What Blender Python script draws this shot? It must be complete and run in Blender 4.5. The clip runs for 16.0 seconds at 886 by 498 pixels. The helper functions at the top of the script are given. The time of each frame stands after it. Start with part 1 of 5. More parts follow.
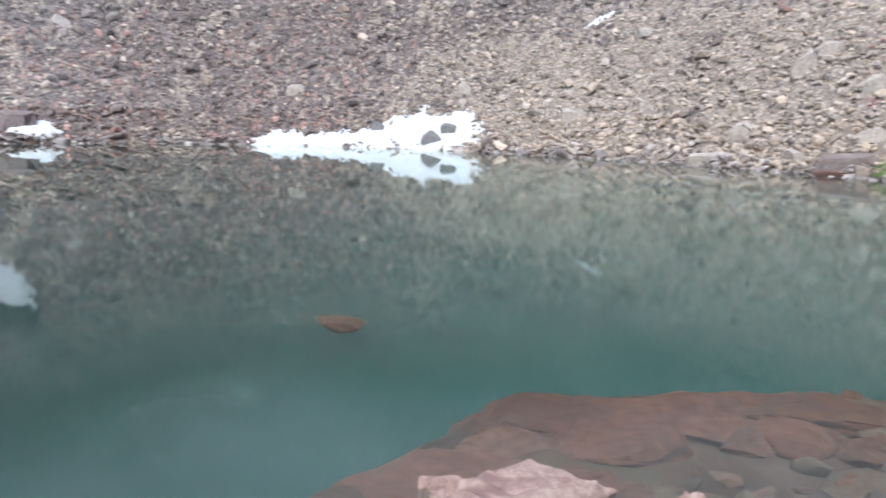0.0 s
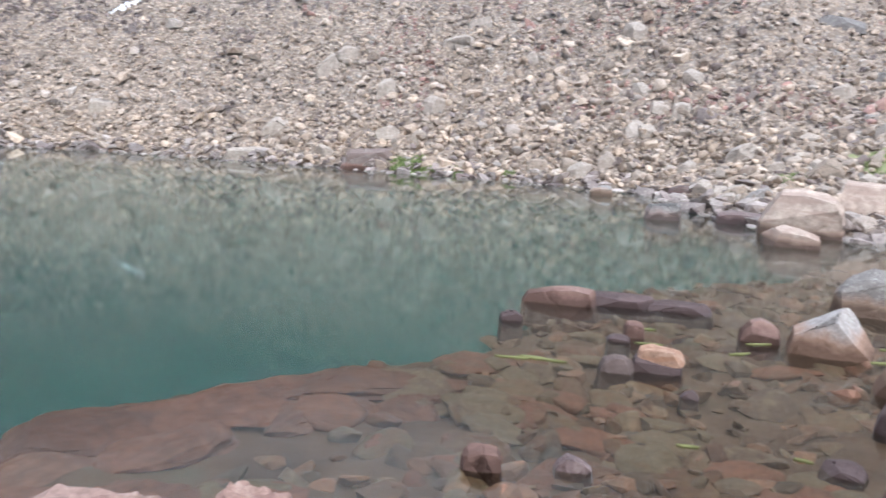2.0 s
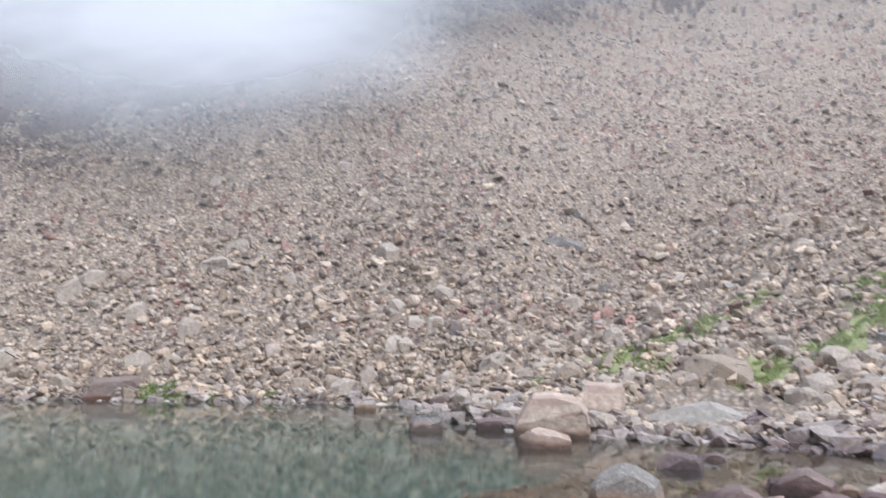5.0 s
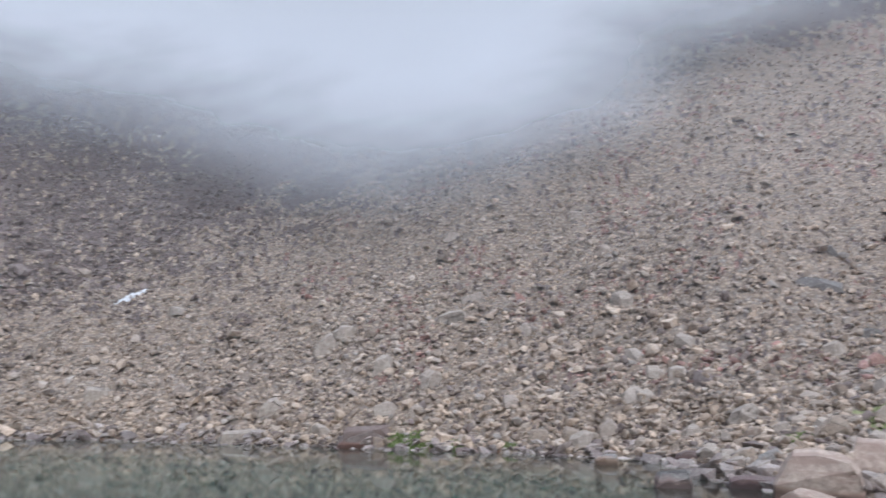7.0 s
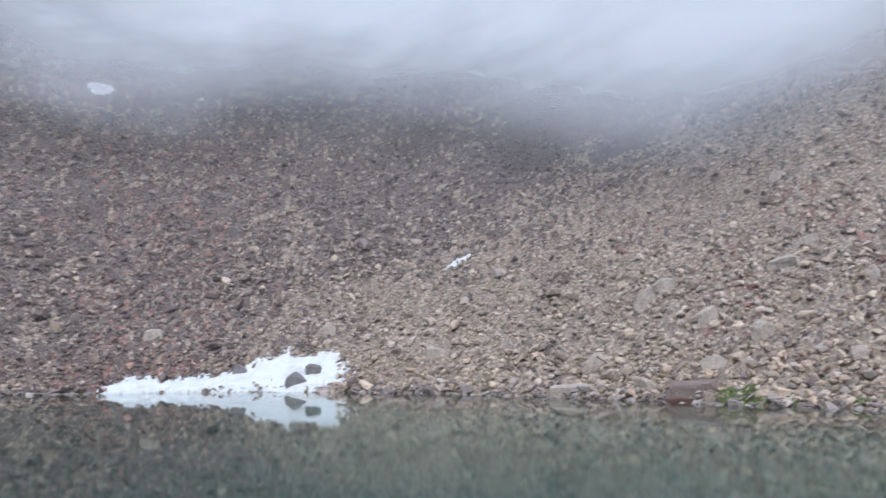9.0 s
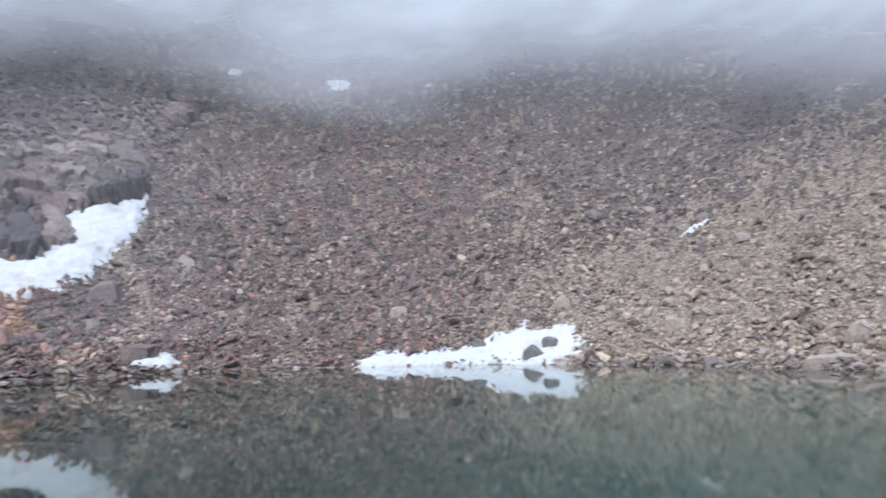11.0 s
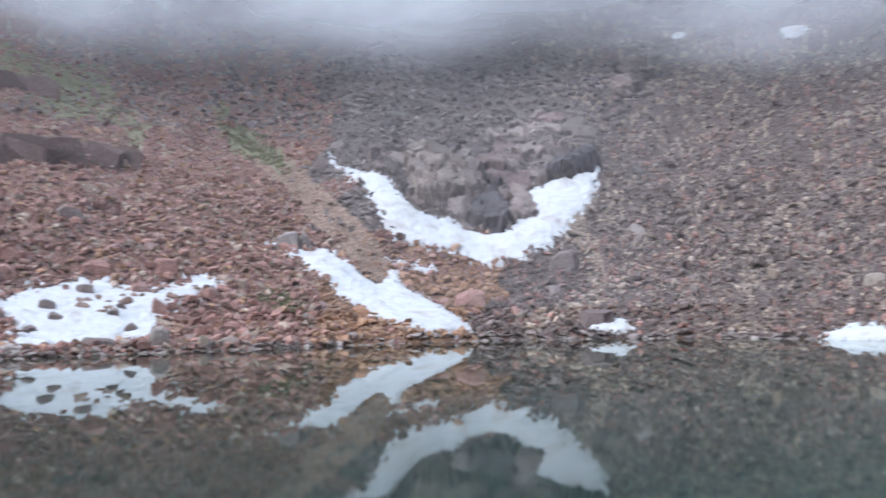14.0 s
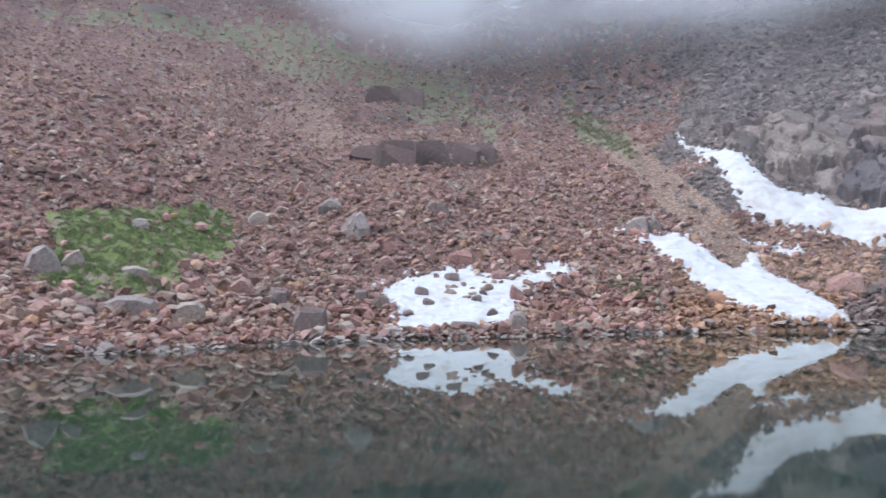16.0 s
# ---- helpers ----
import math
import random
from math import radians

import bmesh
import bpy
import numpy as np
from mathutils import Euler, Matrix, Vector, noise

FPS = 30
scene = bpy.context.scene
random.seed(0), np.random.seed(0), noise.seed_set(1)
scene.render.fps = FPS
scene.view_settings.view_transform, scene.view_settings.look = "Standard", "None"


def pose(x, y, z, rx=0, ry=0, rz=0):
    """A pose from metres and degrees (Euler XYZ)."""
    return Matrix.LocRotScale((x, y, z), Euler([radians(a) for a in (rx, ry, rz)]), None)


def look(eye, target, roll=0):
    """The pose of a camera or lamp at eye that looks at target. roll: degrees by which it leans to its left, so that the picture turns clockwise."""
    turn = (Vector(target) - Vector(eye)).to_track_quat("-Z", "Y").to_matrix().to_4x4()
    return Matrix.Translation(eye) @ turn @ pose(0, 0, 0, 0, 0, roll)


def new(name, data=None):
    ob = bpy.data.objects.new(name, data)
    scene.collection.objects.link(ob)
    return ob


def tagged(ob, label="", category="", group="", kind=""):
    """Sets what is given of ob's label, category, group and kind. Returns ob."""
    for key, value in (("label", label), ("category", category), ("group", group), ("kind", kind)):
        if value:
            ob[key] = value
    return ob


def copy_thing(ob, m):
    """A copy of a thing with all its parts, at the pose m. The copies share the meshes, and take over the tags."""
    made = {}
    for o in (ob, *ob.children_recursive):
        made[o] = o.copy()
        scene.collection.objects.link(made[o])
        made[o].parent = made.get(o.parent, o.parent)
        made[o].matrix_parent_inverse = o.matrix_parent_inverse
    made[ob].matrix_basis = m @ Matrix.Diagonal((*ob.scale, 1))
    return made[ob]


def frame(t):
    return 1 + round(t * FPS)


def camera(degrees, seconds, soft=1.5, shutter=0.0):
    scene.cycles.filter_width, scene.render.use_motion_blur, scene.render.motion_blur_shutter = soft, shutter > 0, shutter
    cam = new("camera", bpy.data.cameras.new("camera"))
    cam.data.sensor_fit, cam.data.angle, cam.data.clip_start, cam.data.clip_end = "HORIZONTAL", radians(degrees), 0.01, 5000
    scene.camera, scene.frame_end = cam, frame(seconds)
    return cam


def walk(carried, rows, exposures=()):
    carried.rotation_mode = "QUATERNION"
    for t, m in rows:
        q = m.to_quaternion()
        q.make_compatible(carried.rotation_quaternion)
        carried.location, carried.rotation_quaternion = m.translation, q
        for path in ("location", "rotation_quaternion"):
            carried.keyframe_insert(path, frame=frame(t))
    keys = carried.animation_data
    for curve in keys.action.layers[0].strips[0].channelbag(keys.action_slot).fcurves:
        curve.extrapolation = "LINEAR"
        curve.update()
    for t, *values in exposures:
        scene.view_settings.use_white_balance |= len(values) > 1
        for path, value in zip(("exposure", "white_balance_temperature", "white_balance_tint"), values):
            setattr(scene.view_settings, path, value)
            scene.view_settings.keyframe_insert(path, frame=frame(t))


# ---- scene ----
cam = camera(58.3, 16.0, soft=1.5, shutter=0.4)
PATH = [
    (0.0, pose(-0.100, 0.000, 2.500, 80.322, -0.983, 1.732)),
    (0.5, pose(-0.067, -0.004, 2.500, 80.547, -1.546, -5.767)),
    (1.0, pose(-0.033, -0.009, 2.500, 80.672, -1.455, -13.650)),
    (1.5, pose(0.000, -0.013, 2.500, 80.638, -2.198, -22.310)),
    (2.0, pose(0.013, -0.017, 2.500, 80.966, -2.677, -30.256)),
    (2.5, pose(0.025, -0.021, 2.500, 81.136, -1.700, -35.096)),
    (3.0, pose(0.038, -0.026, 2.500, 80.183, -0.862, -41.056)),
    (3.5, pose(0.050, -0.030, 2.500, 79.327, -1.057, -48.633)),
    (4.0, pose(0.040, -0.026, 2.500, 82.856, -0.559, -53.582)),
    (4.5, pose(0.030, -0.021, 2.500, 90.722, 0.394, -51.098)),
    (4.7, pose(0.028, -0.020, 2.500, 94.340, 0.490, -49.649)),
    (6.8, pose(0.002, -0.002, 2.500, 100.789, -0.073, -33.162)),
    (7.0, pose(0.000, 0.000, 2.500, 100.506, -0.235, -30.472)),
    (7.5, pose(0.000, 0.000, 2.500, 100.419, -0.619, -23.905)),
    (8.0, pose(0.000, 0.000, 2.500, 99.068, -0.450, -18.482)),
    (8.5, pose(0.000, 0.000, 2.500, 98.925, 0.624, -13.546)),
    (8.7, pose(0.000, 0.000, 2.500, 98.255, 0.659, -11.031)),
    (10.8, pose(0.000, 0.000, 2.500, 95.993, 1.863, 6.578)),
    (11.0, pose(0.000, 0.000, 2.500, 95.863, 1.818, 9.003)),
    (11.5, pose(0.000, 0.000, 2.500, 95.678, 1.136, 15.035)),
    (12.0, pose(0.000, 0.000, 2.500, 95.404, 0.405, 19.318)),
    (12.5, pose(0.000, 0.000, 2.500, 95.472, 0.490, 23.491)),
    (13.0, pose(0.000, 0.000, 2.500, 95.045, 0.890, 28.510)),
    (13.5, pose(0.000, 0.000, 2.500, 94.599, 1.111, 33.306)),
    (14.0, pose(0.000, 0.000, 2.500, 94.261, 0.854, 40.699)),
    (14.5, pose(0.000, 0.000, 2.500, 93.783, 0.733, 49.568)),
    (15.0, pose(0.000, 0.000, 2.500, 93.511, 1.060, 57.468)),
    (15.5, pose(0.000, 0.000, 2.500, 93.470, 0.845, 61.691)),
    (16.0, pose(0.000, 0.000, 2.500, 93.647, 0.949, 65.602)),
]
EXPOSURES = [(0.0, 1.02, 5830, 7), (1.0, 1.04, 5880, 8), (3.5, 1.07, 6020, 9), (4.5, 0.95, 6050, 9), (6.8, 0.31, 5860, 9), (10.8, 0.54, 5760, 9), (12.5, 0.56, 5730, 9), (16.0, 0.59, 5850, 11)]
walk(cam, PATH, EXPOSURES)

# ---- light: an overcast sky over a cirque ----
world = bpy.data.worlds.new("overcast")
scene.world = world
world.use_nodes = True
wn, wl = world.node_tree.nodes, world.node_tree.links
sky = wn.new("ShaderNodeTexSky")
sky.sky_type = "NISHITA"
sky.sun_disc = False
sky.sun_elevation, sky.sun_rotation = radians(55), radians(200)
sky.dust_density = 4.0
hsv = wn.new("ShaderNodeHueSaturation")
hsv.inputs["Saturation"].default_value = 0.22
wl.new(sky.outputs[0], hsv.inputs["Color"])
cloudmix = wn.new("ShaderNodeMix")
cloudmix.data_type = "RGBA"
cloudmix.inputs[0].default_value = 0.7
cloudmix.inputs[7].default_value = (7.3, 8.0, 9.3, 1)
wl.new(hsv.outputs[0], cloudmix.inputs[6])
wl.new(cloudmix.outputs[2], wn["Background"].inputs["Color"])
wn["Background"].inputs["Strength"].default_value = 0.15

sun = new("sun", bpy.data.lights.new("sun", "SUN"))
sun.data.energy, sun.data.angle, sun.data.color = 1.4, radians(40), (1.0, 0.97, 0.93)
sun.matrix_world = look((-20, -65, 75), (0, 30, 0))


# ---- the form of the ground ----
def smooth(a, b, x):
    t = np.clip((x - a) / (b - a), 0, 1)
    return t * t * (3 - 2 * t)


def rounded(points, n=8):
    """A closed Catmull-Rom curve through the points."""
    p = np.array(points, float)
    a, b, c, d = np.roll(p, 1, 0), p, np.roll(p, -1, 0), np.roll(p, -2, 0)
    out = []
    for i in range(len(p)):
        for k in range(n):
            t = k / n
            out.append(0.5 * (2 * b[i] + (c[i] - a[i]) * t + (2 * a[i] - 5 * b[i] + 4 * c[i] - d[i]) * t * t
                              + (3 * b[i] - a[i] - 3 * c[i] + d[i]) * t ** 3))
    return np.array(out)


def signed(poly, x, y):
    """Distance to a closed outline: below zero inside."""
    x, y = np.asarray(x, float), np.asarray(y, float)
    best, inside = np.full(x.shape, 1e9), np.zeros(x.shape, bool)
    q = np.roll(poly, -1, 0)
    for (ax, ay), (bx, by) in zip(poly, q):
        ex, ey = bx - ax, by - ay
        t = np.clip(((x - ax) * ex + (y - ay) * ey) / (ex * ex + ey * ey + 1e-12), 0, 1)
        best = np.minimum(best, (x - ax - t * ex) ** 2 + (y - ay - t * ey) ** 2)
        cross = ((ay > y) != (by > y)) & (x < ex * (y - ay) / (ey if abs(ey) > 1e-12 else 1e-12) + ax)
        inside ^= cross
    return np.where(inside, -1, 1) * np.sqrt(best)


WAVES = [(math.cos(k * 2.4), math.sin(k * 2.4), 0.9 + 0.37 * k, k * 1.7) for k in range(14)]


def waves(x, y, size):
    """Cheap smooth noise, about -1 to 1, with features of that size in metres."""
    total = 0
    for cx, cy, fq, ph in WAVES:
        total = total + np.sin((cx * x + cy * y) * fq * 2.2 / size + ph + 1.3 * np.sin((cy * x - cx * y) * fq * 1.1 / size + 2 * ph))
    return total / 5.0


SHORE = rounded([(-1, 3.0), (2.5, 2.2), (4.3, 1.9), (5.6, 2.1), (6.7, 2.5), (8.9, 2.7), (10.8, 3.3), (12.4, 2.4), (14.5, 1.0), (17.5, .6), (20, 1.4),
                 (21.2, 3.4), (21.2, 5.5), (20.9, 7.5), (20.7, 9.4), (20.2, 11.5), (19.8, 13.5), (20.5, 17), (23.8, 23), (22.2, 29), (19, 33.5), (15.5, 38), (9.5, 46), (3, 52.5),
                 (-7, 57), (-20, 58.5), (-31, 54), (-38.5, 45.5), (-43.3, 34), (-46, 26.5), (-48.2, 17.6), (-46.3, 8.2), (-44.5, 0), (-42, -6),
                 (-34, -11), (-22, -8), (-11, -2), (-5, 1.5)], 4)
SHELF = rounded([(-6, 1), (-1.6, 4.5), (-.4, 6.1), (.3, 7.1), (1.4, 7.55), (2.8, 7.75), (4.0, 7.7), (5.1, 7.8), (7, 8.5), (7.9, 9.3), (10, 9.8), (14, 9.6), (19, 11), (28, 9), (26, 0), (0, -2)], 4)


def height(x, y):
    """The ground's height over the water, lake bed included."""
    x, y = np.asarray(x, float), np.asarray(y, float)
    r, az = np.hypot(x, y), np.degrees(np.arctan2(x, y))
    s = signed(SHORE, x, y) + 0.25 * waves(x, y, 5.0) * smooth(12, 30, r)
    steep = np.interp(az, (-180, -130, -100, -75, -55, -40, -28, -12, 5, 20, 50, 62, 90, 130, 180), (.3, .4, .52, .52, .5, .56, .6, .62, .63, .68, .68, .58, .4, .3, .3))
    toe = np.interp(az, (-180, -100, -75, -56, -48, 0, 30, 52, 60, 75, 95, 180), (6, 4, 4, 3, 1.5, 1.0, .6, 1.2, 6, 8, 8, 8))
    land = np.maximum(s, 0)
    far = 0.3 * (1 - np.exp(-land / 0.4)) + steep * (land - toe * (1 - np.exp(-land / toe)))
    # the gentle fan, the rock step and the hollow above it
    bay = smooth(-50, -44, az) * (1 - smooth(-31, -27, az))
    step = 0.3 + 0.34 * np.minimum(land, 13) + .8 * np.clip(land - 13, 0, 16) + .62 * np.maximum(land - 29, 0)
    far = far * (1 - bay) + step * bay
    # gullies and ribs
    far = far + .35 * np.maximum(land - 95, 0)
    far = far + smooth(4, 30, land) * (1.3 * waves(x, y, 34) + 0.5 * waves(x, y, 13))
    near = 0.1 * (1 - np.exp(-land / .3)) + .25 * np.minimum(land, 4) + .1 * np.maximum(land - 4, 0)
    w = smooth(13, 22, r)
    up = near * (1 - w) + far * w + .05 * waves(x, y, 1.7) * smooth(0.1, .8, land)
    q = np.maximum(signed(SHELF, x, y), 0)
    a = np.maximum(-s, 0)
    down = -np.minimum(.02 + .55 * a, .02 + .052 * np.minimum(a, 4) + .8 * q)
    down = np.maximum(down, -5.5) + .04 * waves(x, y, 1.1) * smooth(.2, 1.5, a)
    return np.where(s > 0, up, down)
# ---- end of the form ----


# ---- materials ----
def base(name, rough=0.9):
    m = bpy.data.materials.new(name)
    m.use_nodes = True
    n, l = m.node_tree.nodes, m.node_tree.links
    b = n["Principled BSDF"]
    b.inputs["Roughness"].default_value = rough
    b.inputs["Specular IOR Level"].default_value = 0.3
    return m, n, l, b


def ramp(n, stops):
    r = n.new("ShaderNodeValToRGB")
    e = r.color_ramp.elements
    while len(e) < len(stops):
        e.new(0.5)
    for k, (p, c) in enumerate(stops):
        e[k].position, e[k].color = p, (*c, 1)
    return r


def noise_node(n, l, co, scale, detail=4.0, rough=0.6, stretch=None):
    t = n.new("ShaderNodeTexNoise")
    t.inputs["Scale"].default_value, t.inputs["Detail"].default_value, t.inputs["Roughness"].default_value = scale, detail, rough
    if stretch:
        mp = n.new("ShaderNodeMapping")
        mp.inputs["Scale"].default_value = stretch
        l.new(co, mp.inputs["Vector"])
        co = mp.outputs[0]
    l.new(co, t.inputs["Vector"])
    return t


def mix(n, l, kind, fac, a, b):
    m = n.new("ShaderNodeMix")
    m.data_type, m.blend_type = "RGBA", kind
    for sock, v in ((m.inputs[0], fac), (m.inputs[6], a), (m.inputs[7], b)):
        if isinstance(v, bpy.types.NodeSocket):
            l.new(v, sock)
        elif isinstance(v, tuple):
            sock.default_value = (*v, 1)
        else:
            sock.default_value = v
    return m.outputs[2]


def stone(name, colours, grain=9.0, lichen=0.15, loose=False, bump=0.5, rough=0.9, vein=None, tide=None):
    """Weathered rock: a family of colours picked stone by stone, with blotches, speckle, pale lichen and pitted relief."""
    m, n, l, b = base(name, rough)
    co = n.new("ShaderNodeTexCoord").outputs["Object"]
    pick = n.new("ShaderNodeNewGeometry").outputs["Random Per Island"] if loose else n.new("ShaderNodeObjectInfo").outputs["Random"]
    k = len(colours)
    r = ramp(n, [(i / max(1, k - 1), c) for i, c in enumerate(colours)])
    blot = noise_node(n, l, co, grain * .16, 5, .62)
    add = n.new("ShaderNodeMath")
    add.operation = "MULTIPLY_ADD"
    l.new(blot.outputs["Fac"], add.inputs[0])
    add.inputs[1].default_value = .9
    sub = n.new("ShaderNodeMath")
    sub.operation = "SUBTRACT"
    l.new(pick, sub.inputs[0])
    sub.inputs[1].default_value = .45
    l.new(sub.outputs[0], add.inputs[2])
    l.new(add.outputs[0], r.inputs[0])
    fine = noise_node(n, l, co, grain, 6, .7)
    fr = ramp(n, [(.3, (.62, .6, .6)), (.7, (1.3, 1.28, 1.25))])
    l.new(fine.outputs["Fac"], fr.inputs[0])
    col = mix(n, l, "MULTIPLY", 1.0, r.outputs[0], fr.outputs[0])
    if loose:
        # some stones pale and dusty, some dark
        toss = n.new("ShaderNodeTexWhiteNoise")
        toss.noise_dimensions = "1D"
        l.new(pick, toss.inputs["W"])
        tr = ramp(n, [(0, (.6, .59, .59)), (.5, (.95, .95, .95)), (1, (1.32, 1.31, 1.3))])
        l.new(toss.outputs["Value"], tr.inputs[0])
        col = mix(n, l, "MULTIPLY", 1.0, col, tr.outputs[0])
    if lichen:
        li = noise_node(n, l, co, grain * .5, 4, .65)
        lr = ramp(n, [(.56, (0, 0, 0)), (.7, (lichen * 3, lichen * 3, lichen * 3))])
        l.new(li.outputs["Fac"], lr.inputs[0])
        col = mix(n, l, "MIX", lr.outputs[0], col, (.4, .4, .365))
    if vein:
        ve = noise_node(n, l, co, grain * .22, 3, .5, (1, 1, 5))
        vr = ramp(n, [(.5, (0, 0, 0)), (.62, (.85, .85, .85))])
        l.new(ve.outputs["Fac"], vr.inputs[0])
        col = mix(n, l, "MIX", vr.outputs[0], col, vein)
    if tide:
        # iron stain left by higher water; dark surface line stands for wetness and painted shade
        sep = n.new("ShaderNodeSeparateXYZ")
        l.new(n.new("ShaderNodeNewGeometry").outputs["Position"], sep.inputs[0])
        wob = n.new("ShaderNodeMath")
        wob.operation = "MULTIPLY_ADD"
        l.new(blot.outputs["Fac"], wob.inputs[0])
        wob.inputs[1].default_value = .45
        l.new(sep.outputs["Z"], wob.inputs[2])
        for low, high, tone in ((.58, .44, tide), (.46, .34, tuple(v * .32 for v in tide))):
            mr = n.new("ShaderNodeMapRange")
            mr.inputs["From Min"].default_value, mr.inputs["From Max"].default_value = low, high
            mr.inputs["To Max"].default_value = .8
            l.new(wob.outputs[0], mr.inputs["Value"])
            col = mix(n, l, "MIX", mr.outputs[0], col, tone)
    l.new(col, b.inputs["Base Color"])
    bm = n.new("ShaderNodeBump")
    bm.inputs["Strength"].default_value, bm.inputs["Distance"].default_value = bump, .05
    l.new(fine.outputs["Fac"], bm.inputs["Height"])
    l.new(bm.outputs[0], b.inputs["Normal"])
    return m


TAN = [(0.320, 0.261, 0.214), (0.434, 0.352, 0.284), (0.392, 0.338, 0.291), (0.491, 0.396, 0.310), (0.406, 0.325, 0.265), (0.350, 0.315, 0.284)]
BROWN = [(0.158, 0.124, 0.116), (0.224, 0.18, 0.166), (0.197, 0.164, 0.156), (0.246, 0.2, 0.18), (0.174, 0.14, 0.137)]
RED = [(0.266, 0.156, 0.136), (0.372, 0.217, 0.183), (0.326, 0.200, 0.174), (0.408, 0.258, 0.218), (0.302, 0.189, 0.170), (0.350, 0.258, 0.236)]
RUST = [(0.300, 0.178, 0.115), (0.400, 0.250, 0.160), (0.350, 0.215, 0.145), (0.420, 0.290, 0.205), (0.290, 0.190, 0.140)]
GREY = [(0.178, 0.154, 0.149), (0.275, 0.243, 0.228), (0.231, 0.203, 0.194), (0.328, 0.286, 0.262), (0.239, 0.190, 0.175)]
FAMILIES = [("tan", TAN), ("brown", BROWN), ("red", RED), ("rust", RUST), ("grey", GREY)]
SCREE = [stone("scree_" + k, c, 7, .06, True, .35) for k, c in FAMILIES]


def grit(name, colours):
    """Small stones and gravel between the blocks."""
    m, n, l, b = base(name, .95)
    co = n.new("ShaderNodeTexCoord").outputs["Object"]
    cell = n.new("ShaderNodeTexVoronoi")
    cell.inputs["Scale"].default_value = 3.4
    l.new(co, cell.inputs["Vector"])
    sep = n.new("ShaderNodeSeparateColor")
    l.new(cell.outputs["Color"], sep.inputs[0])
    r = ramp(n, [(i / (len(colours) - 1), c) for i, c in enumerate(colours)])
    l.new(sep.outputs[0], r.inputs[0])
    # pale middles, dark rims: the shade between pebbles is painted into the colour
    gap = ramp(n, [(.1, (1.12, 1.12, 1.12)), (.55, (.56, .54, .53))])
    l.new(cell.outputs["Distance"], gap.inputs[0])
    fine = noise_node(n, l, co, 1.1, 5, .6)
    fr = ramp(n, [(.3, (.75, .74, .73)), (.7, (1.15, 1.14, 1.12))])
    l.new(fine.outputs["Fac"], fr.inputs[0])
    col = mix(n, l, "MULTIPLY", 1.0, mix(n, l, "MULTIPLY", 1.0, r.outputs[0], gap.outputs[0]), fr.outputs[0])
    l.new(col, b.inputs["Base Color"])
    bm = n.new("ShaderNodeBump")
    bm.invert = True
    bm.inputs["Strength"].default_value, bm.inputs["Distance"].default_value = 1.0, .12
    l.new(cell.outputs["Distance"], bm.inputs["Height"])
    l.new(bm.outputs[0], b.inputs["Normal"])
    return m


def turf(name, dark, light, bare):
    """Short turf with soil and small stones showing through."""
    m, n, l, b = base(name, .9)
    co = n.new("ShaderNodeTexCoord").outputs["Object"]
    t = noise_node(n, l, co, 2.2, 6, .7)
    r = ramp(n, [(.3, dark), (.68, light)])
    l.new(t.outputs["Fac"], r.inputs[0])
    gaps = noise_node(n, l, co, .9, 5, .7)
    gr = ramp(n, [(bare, (0, 0, 0)), (bare + .08, (1, 1, 1))])
    l.new(gaps.outputs["Fac"], gr.inputs[0])
    l.new(mix(n, l, "MIX", gr.outputs[0], r.outputs[0], (.27, .22, .17)), b.inputs["Base Color"])
    bm = n.new("ShaderNodeBump")
    bm.inputs["Strength"].default_value, bm.inputs["Distance"].default_value = .8, .1
    l.new(t.outputs["Fac"], bm.inputs["Height"])
    l.new(bm.outputs[0], b.inputs["Normal"])
    return m


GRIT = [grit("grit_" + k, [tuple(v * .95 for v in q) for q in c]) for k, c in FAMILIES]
R_PALE = stone("pale_granite", [(0.217, 0.199, 0.186), (0.302, 0.277, 0.259), (0.265, 0.254, 0.247), (0.241, 0.211, 0.194)], 16, .22, tide=(.33, .22, .16))
R_PINK = stone("pink_granite", [(0.166, 0.126, 0.116), (0.216, 0.171, 0.156), (0.191, 0.146, 0.133), (0.241, 0.206, 0.191)], 14, .04, tide=(.26, .15, .12))
R_RUST = stone("rust_granite", [(0.265, 0.211, 0.179), (0.328, 0.269, 0.234), (0.296, 0.238, 0.203), (0.359, 0.312, 0.277)], 11, .16, vein=(.33, .23, .17), tide=(.32, .2, .13))
R_GREY = stone("grey_gneiss", [(0.142, 0.128, 0.128), (0.206, 0.193, 0.187), (0.173, 0.167, 0.167), (0.232, 0.218, 0.206)], 14, .18, tide=(.25, .18, .16))
R_DARK = stone("wet_dark_schist", [(.09, .065, .065), (.15, .1, .095), (.12, .095, .1), (.17, .12, .115)], 14, .04, rough=.35)
R_MAUVE = stone("mauve_schist", [(0.154, 0.114, 0.106), (0.220, 0.167, 0.151), (0.185, 0.148, 0.139), (0.255, 0.198, 0.176)], 14, .1, rough=.6, vein=(.14, .1, .1), tide=(.17, .11, .105))
R_BUFF = stone("buff_sandstone", [(0.274, 0.223, 0.180), (0.317, 0.263, 0.216), (0.288, 0.241, 0.202)], 12, .12, vein=(.31, .245, .2))
R_ORANGE = stone("orange_granite", [(.36, .19, .12), (.46, .27, .17), (.4, .225, .145), (.34, .22, .16)], 12, .06, vein=(.3, .16, .1))
R_BLUSH = stone("blush_granite", [(.37, .29, .245), (.45, .365, .31), (.41, .325, .275), (.47, .4, .35)], 5, .05, vein=(.34, .25, .21), tide=(.3, .2, .16))
R_SLAB = stone("grey_slab", [(.3, .28, .255), (.37, .345, .315), (.335, .31, .285)], 6, .2, vein=(.3, .275, .255))
